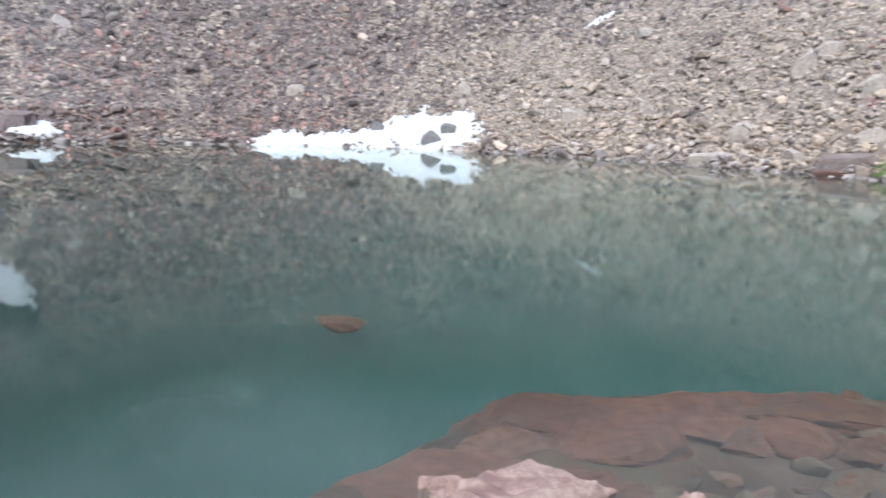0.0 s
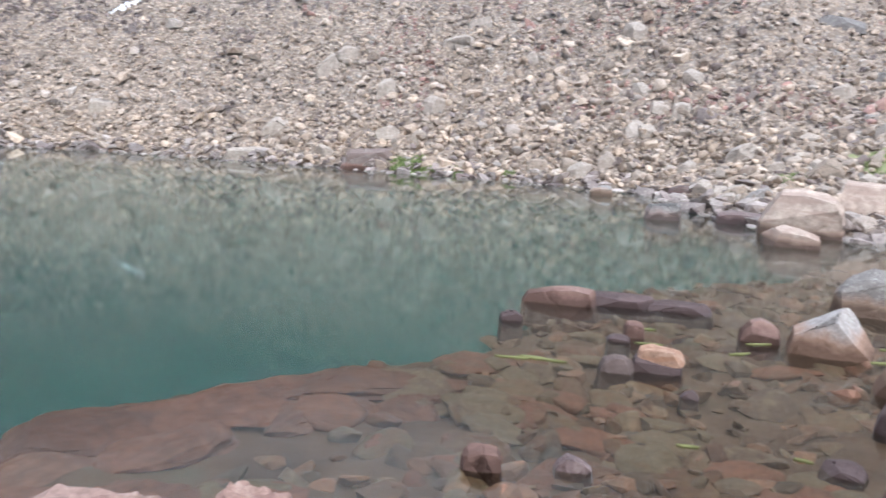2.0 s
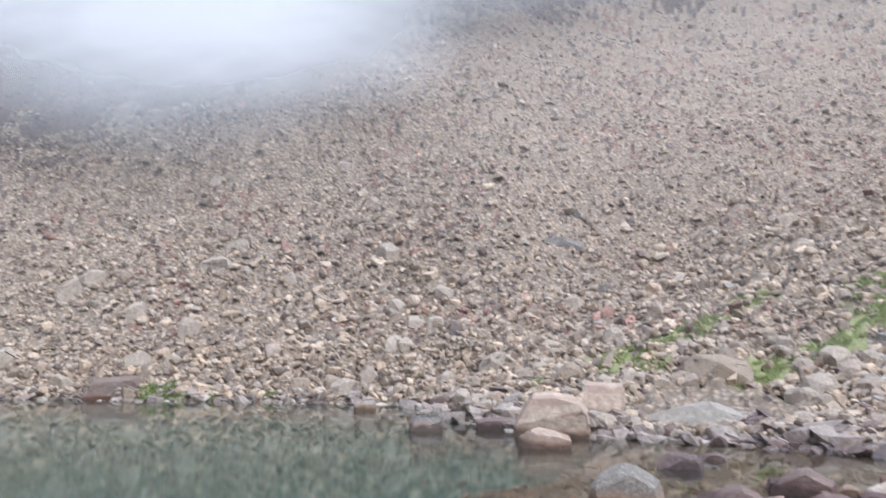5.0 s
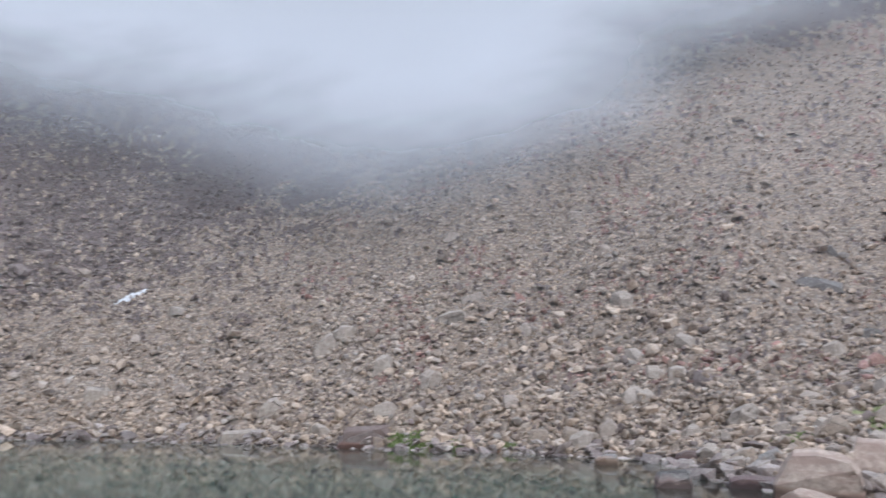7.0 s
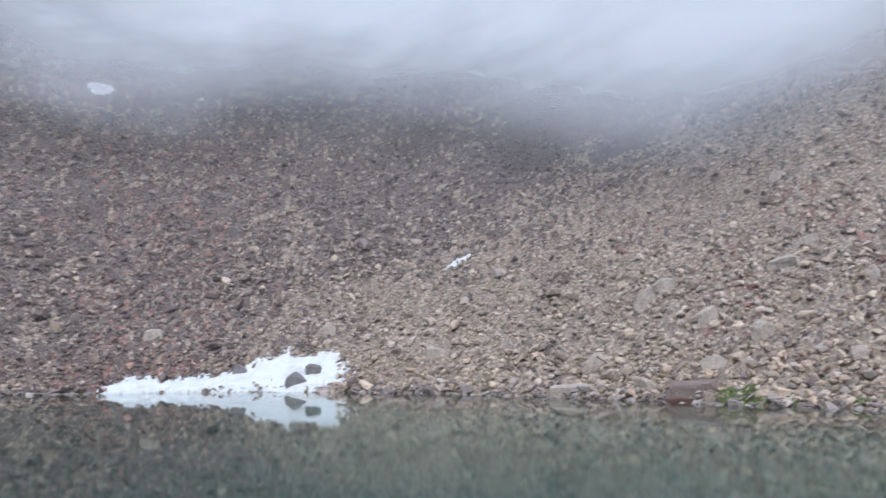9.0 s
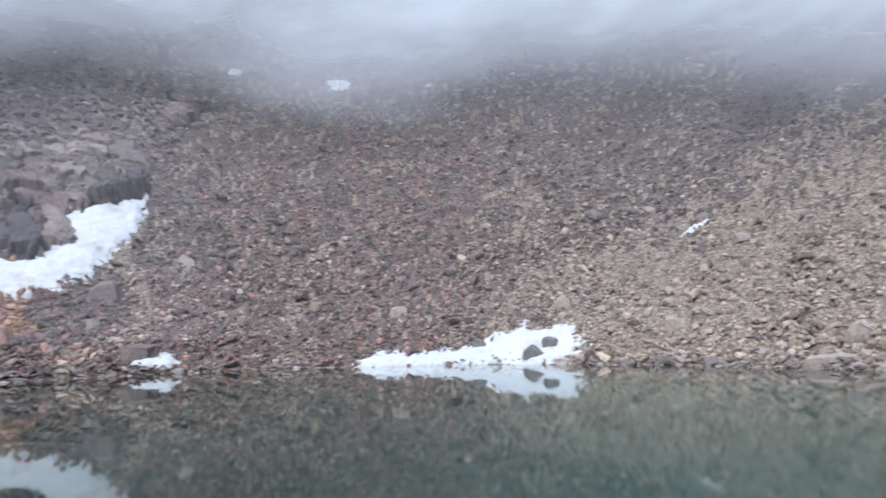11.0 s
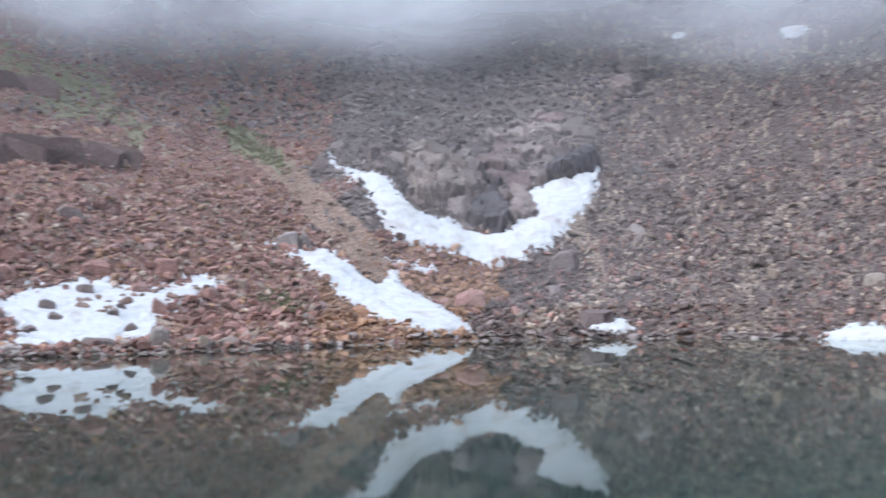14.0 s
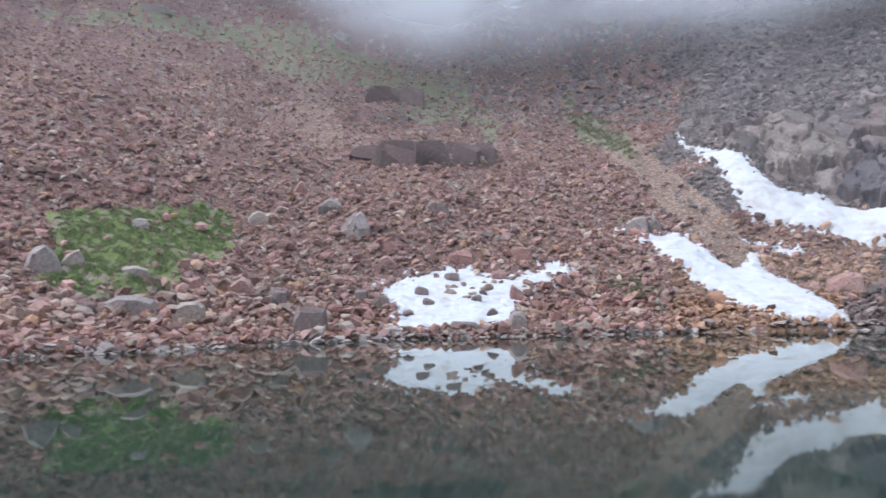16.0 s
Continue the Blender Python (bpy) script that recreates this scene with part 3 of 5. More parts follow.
# ---- scree: tens of thousands of loose stones ----
def scatter(name, label, material, centres, sizes, rng, level=1, flatness=(.58, .95), sink=.15, closed=True):
    forms = []
    for k in range(14):
        v, f = rock_form(900 + k + 40 * level, level, 13, 0, .46)
        forms.append(v * np.random.default_rng(k).uniform(.85, 1.12, v.shape) if level == 1 else v)
    n = len(centres)
    which = rng.integers(0, len(forms), n)
    ang = rng.uniform(0, 2 * np.pi, n)
    tilt = rng.normal(0, .24, (n, 2))
    dims = np.stack([rng.uniform(.8, 1.2, n), rng.uniform(.68, 1.05, n), rng.uniform(*flatness, n)], -1) * sizes[:, None] * .5
    nv, nf = len(BALL[level][0]), BALL[level][1]
    verts = np.stack(forms)[which] * dims[:, None, :]
    c, s = np.cos(ang)[:, None], np.sin(ang)[:, None]
    x, y, z = verts[..., 0] * c - verts[..., 1] * s, verts[..., 0] * s + verts[..., 1] * c, verts[..., 2]
    z = z + x * tilt[:, :1] + y * tilt[:, 1:]
    verts = np.stack([x, y, z], -1) + centres[:, None, :]
    verts[..., 2] += (dims[:, 2] * (1 - 2 * sink))[:, None]
    if not closed:
        nf = nf[BALL[level][0][nf].mean(1)[:, 2] > -.45]
    faces = (nf[None] + (np.arange(n) * nv)[:, None, None]).reshape(-1, 3)
    ob = link_mesh(name, verts.reshape(-1, 3), faces, [material], flat=True)
    return tagged(ob, label, "scree", kind="stuff")


HOLLOW_SNOW = [(-74.5, 65.1), (-71.5, 63.6), (-65.7, 61.4), (-58.9, 60.6), (-55.9, 60.0), (-52.4, 63.3), (-48.6, 64.6), (-48.0, 66.9), (-46.2, 68.3), (-48.6, 70.3), (-46.8, 72.3), (-45.0, 74.8),
               (-43.5, 77.4), (-42.3, 73.4), (-42.6, 69.5), (-43.2, 65.6), (-46.0, 61.3), (-48.1, 59.9), (-50.3, 58.4), (-53.0, 55.8), (-55.6, 56.0), (-62.7, 59.0), (-70.5, 62.6)]
TONGUE_SNOW = [(-60.7, 45.7), (-57.8, 46.6), (-56.5, 48.6), (-51.4, 48.8), (-49.4, 49.2), (-50.6, 51.2), (-51.4, 52.6), (-50.4, 52.6), (-48.6, 51.0), (-44.6, 50.4), (-38.7, 48.3),
               (-39.0, 45.5), (-42.3, 43.5), (-47.4, 43.6), (-51.0, 44.0), (-56.1, 45.2)]
BANK_SNOW = [(-57.4, 20.6), (-58.7, 26.2), (-58.2, 28.8), (-56.3, 31.2), (-56.3, 34.3), (-55.6, 36.9), (-53.8, 35.2), (-52.0, 30.0), (-49.0, 28.5), (-48.6, 24.7), (-49.9, 19.4), (-53.4, 20.2)]
SHORE_SNOW = [(-15.7, 59.6), (-13.6, 60.4), (-11.4, 59.8), (-7.5, 60.0), (-3.8, 60.9), (-1.6, 59.9), (.6, 58.4), (.2, 54.6), (-3.5, 55.7), (-7.1, 56.9), (-15.0, 58.0)]


SCREE_BIG = []


def build_scree():
    rng = np.random.default_rng(11)
    n = 185000
    deg = np.linspace(-106, 86, 200)
    reach = np.geomspace(16, 75, 220)
    grid = height(reach[None] * np.sin(np.radians(deg))[:, None], reach[None] * np.cos(np.radians(deg))[:, None])
    first = np.array([reach[min(219, (np.nonzero(row < .05)[0].max(initial=0) + 1))] for row in grid])
    az = rng.uniform(-104, 84, n)
    r = 1 / rng.uniform(1 / 190, 1 / np.interp(az, deg, first))
    az = np.radians(az)
    x, y = r * np.sin(az), r * np.cos(az)
    z = height(x, y)
    ok = (z > .1) & (z < 95)
    for outline in (HOLLOW_SNOW, TONGUE_SNOW, BANK_SNOW, SHORE_SNOW):
        ok &= signed(rounded(outline, 4), x, y) > -.45
    for outline, left in ((LEFT_TURF, .1), (INLET_TURF, .06), (SCREE_TURF, .3), (UPPER_TURF, .4), (UPLAND_TURF, .4), (STREAK_TURF, .35), (WASH, .3)):
        ok &= (signed(rounded(outline, 4), x, y) + waves(x, y, 3.2) > 0) | (rng.uniform(size=len(x)) < left)
    ok &= np.hypot(x - 23.4, y - 10.5) > 2.5
    ok &= (signed(rounded(GULLY, 4), x, y) > .7) | (rng.uniform(size=len(x)) < .1)
    x, y, z, r = x[ok], y[ok], z[ok], r[ok]
    size = np.clip(rng.lognormal(math.log(.22), .5, len(x)), .11, 1.3)
    size = np.maximum(size, r * 2.9 / 1405 * rng.uniform(.9, 1.7, len(x)))
    size *= np.where(r < 70, .76, 1)
    # coarse blocks: many on the red slope and in the bay, fewer on the fine scree
    deg = np.degrees(np.arctan2(x, y))
    coarse = np.interp(deg, (-104, -52, -46, -30, -20, 84), (.2, .2, .28, .09, .016, .012)) * np.interp(r, (20, 50, 110, 190), (1, 1, .8, .3))
    coarse = rng.uniform(size=len(x)) < coarse
    size = np.where(coarse, np.maximum(size, rng.lognormal(math.log(.46), .36, len(x))), size)
    size = np.minimum(size, 1.4)
    fam = zone(x, y, z, rng)
    words = ("pale tan and grey angular scree stones", "brown-grey angular scree stones", "red-brown angular scree stones",
             "rust-orange angular scree stones", "grey angular scree blocks")
    near = r < 46
    big = np.argsort(-size / r * ((r < 75) & (size > .42)))[:150]
    SCREE_BIG.extend(zip(x[big], y[big], z[big], size[big], fam[big]))
    keep = np.ones(len(x), bool)
    keep[big] = False
    x, y, z, r, size, fam, near = (v[keep] for v in (x, y, z, r, size, fam, near))
    for k in range(5):
        for lev, sel in ((2, (fam == k) & near & (size > .3)), (1, (fam == k) & ~(near & (size > .3)))):
            if sel.sum() > 5:
                scatter("scree", words[k], SCREE[k], np.stack([x, y, z], -1)[sel], size[sel], rng, lev, closed=lev == 2)
    return len(x)


build_scree()


# ---- cloud hanging on the upper slopes ----
def build_cloud():
    deg = np.arange(-125, 100, 1.5)
    up = np.linspace(2.5, 58, 56)
    d, z = np.meshgrid(deg, up, indexing="ij")
    floor = np.interp(d, (-125, -90, -73, -60, -45, -35, -23, -16, -6, 14, 27, 35, 44, 57, 100), (58, 45, 35.5, 32.5, 32.5, 35, 34, 32.5, 32, 31, 30, 31.5, 36.5, 43, 62))
    # it hugs the slope: how far off the slope stands behind each height over the water
    far = np.geomspace(16, 200, 90)
    a1 = np.radians(deg)[:, None]
    rise = np.maximum.accumulate((height(far * np.sin(a1), far * np.cos(a1)) - 2.5) / far, 1) + np.arange(90) * 1e-6
    tan = np.linspace(0, .95, 56)
    back = np.stack([np.interp(tan, row, far) for row in rise])
    for k in range(24):
        back = (np.roll(back, 1, 0) + back * 2 + np.roll(back, -1, 0)) / 4
        back[:, 1:-1] = (back[:, 2:] + back[:, :-2] + back[:, 1:-1] * 2) / 4
    back, slope = np.minimum(back, 190), np.broadcast_to(tan, back.shape)
    # smooth sheets, leaning back with the slope, from where it goes into the cloud
    foot = np.array([np.interp((f - 2.5) / 84 - .12, row, far) for f, row in zip(floor[:, 0], rise)])
    for k in range(30):
        foot = (np.roll(foot, 1) + foot * 2 + np.roll(foot, -1)) / 4
    for k in range(3):
        q = np.minimum(foot, 150)[:, None] * (.87 - .07 * k) * (1 + 2.9 * np.maximum(slope - (floor - 2.5) / 84 + .12, -.1))
        z = 2.5 + q * slope
        a = np.radians(d)
        x, y = q * np.sin(a), q * np.cos(a)
        # the eye sees each sheet in front of the slope that it veils
        thick = (2.5 + slope * 84 - floor) / 20 + .4
        verts = np.stack([x, y, z], -1).reshape(-1, 3)
        n, m = d.shape
        i, j = np.meshgrid(np.arange(n - 1), np.arange(m - 1), indexing="ij")
        faces = np.stack([i * m + j, i * m + j + 1, (i + 1) * m + j + 1, (i + 1) * m + j], -1).reshape(-1, 4)
        keep = thick.reshape(-1)[faces].max(1) > -.22
        ob = link_mesh("cloud", verts, faces[keep], [mist_material("mist", .6)])
        at = ob.data.attributes.new("thickness", "FLOAT", "POINT")
        at.data.foreach_set("value", np.clip(thick, -1, 2).astype(np.float32).ravel())
        tagged(ob, "grey-white cloud hanging low on the scree slopes", "cloud", kind="stuff")
    # thin mist under the cloud, denser higher up
    q = back * .7
    z = 2.5 + slope * 84
    verts = np.stack([q * np.sin(np.radians(d)), q * np.cos(np.radians(d)), 2.5 + q * slope], -1).reshape(-1, 3)
    ob = link_mesh("mist", verts, faces, [haze_material()])
    at = ob.data.attributes.new("thickness", "FLOAT", "POINT")
    at.data.foreach_set("value", (.012 + .018 * smooth(-52, -44, d) * smooth(-20, -30, d) + (.03 + .03 * smooth(-10, 20, d)) * smooth(5, 38, z - .35 * (floor - 30))).astype(np.float32).ravel())
    tagged(ob, "thin grey mist below the cloud", "mist", kind="stuff")


build_cloud()


# ---- snow fields ----
def snow_field(label, outline, deep=.5, edge=.55, res=.3, ragged=.5):
    """Old snow lying on the slope: thick inside, thin and ragged towards its edge."""
    poly = rounded(outline, 4)
    lo, hi = poly.min(0) - 1, poly.max(0) + 1
    gx, gy = np.arange(lo[0], hi[0], res), np.arange(lo[1], hi[1], res)
    x, y = np.meshgrid(gx, gy, indexing="ij")
    inside = -signed(poly, x, y) + ragged * (.5 * waves(x, y, 1.6) + .4 * waves(y, x, .6) + .3 * waves(x + 7, y, .35)) + .12
    z = np.maximum(height(x, y), -.02) + deep * (1 - np.exp(-np.maximum(inside, 0) / edge)) + .05 * waves(x, y, 2.2) - .02
    z = np.where(inside < 0, z - .5, z)
    n, m = x.shape
    i, j = np.meshgrid(np.arange(n - 1), np.arange(m - 1), indexing="ij")
    faces = np.stack([i * m + j, (i + 1) * m + j, (i + 1) * m + j + 1, i * m + j + 1], -1).reshape(-1, 4)
    faces = faces[inside.reshape(-1)[faces].max(1) > 0]
    used, flat = np.unique(faces, return_inverse=True)
    verts = np.stack([x, y, z], -1).reshape(-1, 3)[used]
    ob = link_mesh("snow_patch", verts, flat.reshape(-1, 4), [SNOW])
    return tagged(ob, label, "snow patch", "snow patches round the lake")


snow_field("curved white snow patch under a dark rock step", HOLLOW_SNOW, .5, .4, .2, .7)
snow_field("long white tongue of old snow running down to the lake", TONGUE_SNOW, .5, .5, .2, .75)
snow_field("white snow patch pierced by stones above the shore", BANK_SNOW, .3, .8, .16, 1.5)
snow_field("bright white snow patch lying at the water's edge", SHORE_SNOW, .25, .5, .14, .9)
snow_field("thin ragged snow remnant among orange stones", [(-52.2, 52.9), (-51.4, 54.8), (-49.2, 56.0), (-49.0, 55.2), (-50.2, 53.8), (-51.2, 52.7)], .25, .4, .15, .8)
snow_field("small white snow remnant beside the water", [(-32, 54.8), (-30.8, 57.6), (-29.4, 56.9), (-29.5, 55.9), (-30.8, 54.9)], .4, .3, .2, .3)
snow_field("thin dirty streak of snow on the scree", [(9.2, 66.3), (10.3, 66.9), (11.5, 67.1), (11.4, 66.85), (10.4, 66.45)], .3, .3, .12, .25)
snow_field("small snow patch high under the cloud", [(-60.5, 135), (-59.5, 136.6), (-58, 136), (-57.5, 134.6), (-59, 134.2)], .5, .4, .3, .3)
snow_field("small snow patch high under the cloud", [(-40, 131), (-39.2, 132.6), (-37, 132.2), (-35.5, 130.5), (-36.2, 128.8), (-38, 128.6)], .5, .4, .3, .4)


# ---- boulders ----
R_RED = stone("red_brown_rock", RED, 5, .05)
R_WARM = stone("warm_grey_rock", [(.29, .25, .235), (.38, .335, .315), (.33, .29, .275)], 6, .12)
R_BROWN = stone("brown_rock", BROWN[1:], 5, .08)
WORDS = {R_MAUVE: "mauve-grey schist", R_BUFF: "buff weathered granite", R_PINK: "pinkish granite", R_PALE: "pale lichen-grey granite", R_GREY: "grey gneiss",
         R_RUST: "rust-stained granite", R_DARK: "dark wet schist", R_BLUSH: "blush-coloured cracked granite", R_ORANGE: "orange iron-stained granite", R_RED: "red-brown", R_BROWN: "brown", R_SLAB: "smooth grey slab",
         R_WARM: "warm grey", R_TAN: "tan weathered", R_TIDE: "pale rust-footed granite"}
SITE = {"where": "", "group": ""}


# outlines of split stones: half widths and heights, from one foot over the top to the other
SHAPES = {"whale": [(-1, .2), (-.88, .5), (-.3, .62), (.2, .82), (.6, 1), (.85, .75), (1, .35)],
          "peak": [(-1, .08), (-.95, .35), (-.65, .52), (-.15, .76), (.36, 1), (.72, .84), (.9, .58), (1, .1)],
          "ridge": [(-1, .12), (-.9, .5), (-.55, .82), (-.1, 1), (.35, .9), (.9, .55), (1, .12)],
          "block": [(-1, .1), (-.95, .72), (-.7, .95), (.1, 1), (.8, .86), (.98, .6), (1, .1)],
          "box": [(-1, .1), (-1, .8), (-.92, .96), (.8, 1), (.97, .84), (.98, .1)],
          "wedge": [(-1, .15), (-.8, .5), (-.1, .95), (.2, 1), (.6, .55), (1, .4), (.95, .1)],
          "lean": [(-.9, .1), (-1, .62), (-.75, .95), (-.4, 1), (.3, .76), (1, .42), (.85, .1)],
          "round": [(-1, .22), (-.86, .68), (-.35, .98), (.3, .95), (.82, .66), (1, .22)],
          "slab": [(-1, .2), (-.85, .7), (-.2, .92), (.5, 1), (.92, .75), (1, .25)],
          "fin": [(-1, .1), (-.55, .6), (-.1, .85), (.35, 1), (.8, .5), (1, .1)]}


def hull(bm):
    made = bmesh.ops.convex_hull(bm, input=bm.verts[:])
    bmesh.ops.delete(bm, geom=list({p for p in made["geom_interior"] + made["geom_unused"] if isinstance(p, bmesh.types.BMVert)}), context="VERTS")
    bmesh.ops.delete(bm, geom=[e for e in bm.edges if not e.link_faces], context="EDGES")


def cut_stone(w, d, h, foot, shape, seed, fine, rough=.05, flip=False):
    """A stone split along flat planes, its arrises worn and its faces pitted. It stands on z = 0 and its foot goes below."""
    rng = np.random.default_rng(seed)
    side = -1 if flip else 1
    bm = bmesh.new()
    for y, across, up in ((-1, .9, .8), (.15, 1, 1), (1, .8, .75)):
        lean = rng.normal(0, .06)
        for u, t in SHAPES[shape] + [(1.12, -1), (-1.12, -1)]:
            z = t * up if t > 0 else -1
            bm.verts.new(((side * u * across + lean) * w * .5, (y + .25 * rng.normal(0, .3) * (t > 0)) * d * .5, z * h if z > 0 else z * foot))
    # knock corners off along flat planes
    size = np.array([w * .5, d * .5, h])
    for k in range(6 if fine > 8 else 4):
        hull(bm)
        way = rng.normal(size=3) * (1, 1.2, .8) + (0, 0, .35)
        way /= np.linalg.norm(way)
        reach = np.array([p.co[:] for p in bm.verts]) / size @ way
        at = reach.max() - rng.uniform(.1, .34)
        flat = way / size
        bmesh.ops.bisect_plane(bm, geom=bm.verts[:] + bm.edges[:] + bm.faces[:], plane_co=at * way * size, plane_no=flat, clear_outer=True)
    hull(bm)
    bmesh.ops.dissolve_limit(bm, angle_limit=radians(4), verts=bm.verts[:], edges=bm.edges[:])
    least = min(w, d, h + foot)
    bmesh.ops.bevel(bm, geom=bm.edges[:], offset=least * rng.uniform(.012, .03), segments=2, profile=.6, affect="EDGES", clamp_overlap=True)
    bmesh.ops.triangulate(bm, faces=bm.faces[:])
    for k in range(6):
        long = [e for e in bm.edges if e.calc_length() > w / fine]
        if not long:
            break
        bmesh.ops.subdivide_edges(bm, edges=long, cuts=1)
        bmesh.ops.triangulate(bm, faces=bm.faces[:])
    bm.normal_update()
    v, nrm = np.array([p.co[:] for p in bm.verts]), np.array([p.normal[:] for p in bm.verts])
    f = np.array([[p.index for p in q.verts] for q in bm.faces])
    bm.free()
    p = v * (2.2 / w) + rng.uniform(0, 60, 3)
    q = lumps(p, 1.3) * .8 + lumps(p, 3.1) * .5 + np.abs(lumps(p, 6.3)) * .5 + lumps(p, 13) * .22 + lumps(p, 29) * .12
    # a joint or two, opened by frost
    for k in range(2):
        way = rng.normal(size=3)
        way /= np.linalg.norm(way)
        gap = np.abs(p @ way - (p @ way).mean() - rng.uniform(-.4, .4) + .05 * lumps(p, 5))
        q = q - 1.1 * (1 - smooth(0, .06, gap))
    return v + nrm * (rough * .24 * least * q)[:, None], f


def boulder(x, y, z, w, d, h, yaw, material, seed, rough=.06, taper=0.0, shape=None):
    """A boulder whose shown part stands on z: w across, d deep, h high; its foot goes into the ground or the water."""
    rng = np.random.default_rng(seed)
    size = w / math.hypot(x, y)
    shape = shape or ("peak" if taper > .3 else str(rng.choice(["block", "wedge", "lean", "round", "ridge", "slab", "box", "fin"])))
    foot = .06 + .06 * w + .12 * h if z > .03 else max(.08, .06 - float(height(x, y)))
    v, f = cut_stone(w, d, h, foot, shape, seed, 20 if size > .06 else 12 if size > .03 else 7 if size > .012 else 4, rough * .9, rng.uniform() < .4 and taper < .3 and shape not in ("whale", "peak"))
    name = "boulder" if w > .45 else "stone"
    ob = link_mesh(name, v, f, [material])
    ob.matrix_world = pose(x, y, z, rng.uniform(-5, 5), rng.uniform(-5, 5), yaw)
    ob.data.set_sharp_from_angle(angle=radians(30))
    return tagged(ob, WORDS[material] + " " + name + " " + SITE["where"], "rock", SITE["group"])


def site(where, group):
    SITE["where"], SITE["group"] = where, group


site("in the shallows and stony bank", "boulders on the near bank")
boulder(7.31, 8.88, 0.00, 1.08, 0.5, 0.24, -39, R_PINK, 401, shape="slab")
boulder(8.08, 8.46, 0.00, 1.17, 0.47, 0.17, -43, R_MAUVE, 402, shape="slab")
boulder(8.64, 7.84, 0.00, 0.94, 0.37, 0.13, -47, R_MAUVE, 403, shape="slab")
boulder(6.24, 5.86, 0.15, 0.47, 0.3, 0.11, -46, R_ORANGE, 404, shape="slab")
boulder(6.23, 5.86, 0.00, 0.52, 0.36, 0.16, -46, R_MAUVE, 405, shape="box")
boulder(5.79, 6.02, 0.00, 0.37, 0.26, 0.17, -43, R_GREY, 406, shape="round")
boulder(8.74, 5.56, 0.00, 0.93, 0.65, 0.63, -57, R_TIDE, 407, shape="peak")
boulder(11.46, 6.67, 0.00, 1.20, 0.84, 0.66, -59, R_PALE, 408, shape="ridge")
boulder(8.30, 3.68, 0.00, 1.66, 0.83, 0.58, -66, R_TIDE, 409, shape="whale")
boulder(8.23, 2.63, 0.00, 0.65, 0.45, 0.62, -72, R_TIDE, 410, shape="round")
boulder(7.67, 2.82, 0.00, 0.66, 0.46, 0.37, -69, R_BUFF, 411, shape="block")
boulder(6.55, 2.79, 0.00, 0.40, 0.32, 0.39, -66, R_PINK, 412, shape="box")
boulder(7.38, 3.27, 0.00, 0.49, 0.34, 0.22, -66, R_MAUVE, 413, shape="wedge")
boulder(6.29, 2.31, 0.03, 0.43, 0.38, 0.40, -69, R_RUST, 414, shape="box")
boulder(6.18, 2.05, 0.12, 0.42, 0.34, 0.31, -71, R_PINK, 415, shape="peak")
boulder(6.75, 1.99, 0.18, 0.34, 0.24, 0.30, -73, R_ORANGE, 416, shape="fin")
boulder(6.99, 2.23, 0.14, 0.26, 0.21, 0.32, -72, R_PALE, 417, shape="lean")
boulder(6.18, 1.63, 0.25, 0.59, 0.29, 0.25, -75, R_BUFF, 418, shape="slab")
boulder(7.15, 1.83, 0.30, 0.51, 0.36, 0.28, -75, R_PALE, 419, shape="round")
boulder(9.29, 2.57, 0.11, 0.86, 0.69, 0.53, -74, R_PALE, 420, shape="block")
boulder(9.85, 2.18, 0.29, 0.51, 0.35, 0.34, -77, R_PALE, 421, shape="wedge")
boulder(8.94, 2.08, 0.20, 0.47, 0.33, 0.30, -76, R_GREY, 422, shape="round")
boulder(6.75, 1.22, 0.43, 0.76, 0.27, 0.25, -79, R_PALE, 423, shape="slab")
boulder(6.30, 1.22, 0.36, 0.59, 0.29, 0.22, -79, R_PALE, 424, shape="slab")
boulder(5.48, 1.58, 0.19, 0.68, 0.27, 0.23, -73, R_MAUVE, 425, shape="box")
boulder(5.92, 1.37, 0.25, 0.49, 0.29, 0.19, -77, R_PINK, 426, shape="slab")
boulder(5.38, 1.07, 0.28, 0.56, 0.45, 0.32, -78, R_PINK, 427, shape="ridge")
boulder(4.79, 0.87, 0.33, 0.70, 0.35, 0.20, -79, R_PINK, 428, shape="slab")
boulder(6.09, 1.49, 0.26, 0.60, 0.30, 0.15, -76, R_GREY, 429, shape="slab")
boulder(5.20, 1.53, 0.20, 0.43, 0.26, 0.14, -73, R_DARK, 430, shape="slab")
boulder(5.50, 1.98, 0.05, 0.25, 0.20, 0.16, -70, R_MAUVE, 431, shape="box")
boulder(4.85, 1.97, 0.00, 0.59, 0.41, 0.17, -67, R_MAUVE, 432, shape="wedge")
boulder(5.49, 2.72, 0.00, 0.39, 0.31, 0.21, -63, R_PINK, 433, shape="round")
boulder(5.76, 2.56, 0.00, 0.36, 0.29, 0.27, -66, R_PINK, 434, shape="box")
boulder(6.41, 2.87, 0.00, 0.35, 0.24, 0.14, -65, R_MAUVE, 435, shape="slab")
boulder(6.85, 3.65, 0.00, 0.30, 0.24, 0.28, -61, R_MAUVE, 436, shape="fin")
boulder(5.85, 0.99, 0.37, 0.42, 0.29, 0.22, -80, R_BUFF, 437, shape="block")
boulder(10.87, 4.00, 0.00, 0.78, 0.59, 0.55, -69, R_PALE, 438, shape="lean")
boulder(9.57, 4.28, 0.00, 0.71, 0.57, 0.35, -65, R_PINK, 439, shape="round")
boulder(10.35, 5.18, 0.00, 0.64, 0.51, 0.44, -63, R_PINK, 440, shape="block")
boulder(10.84, 2.64, 0.25, 0.77, 0.54, 0.42, -76, R_PALE, 441, shape="block")
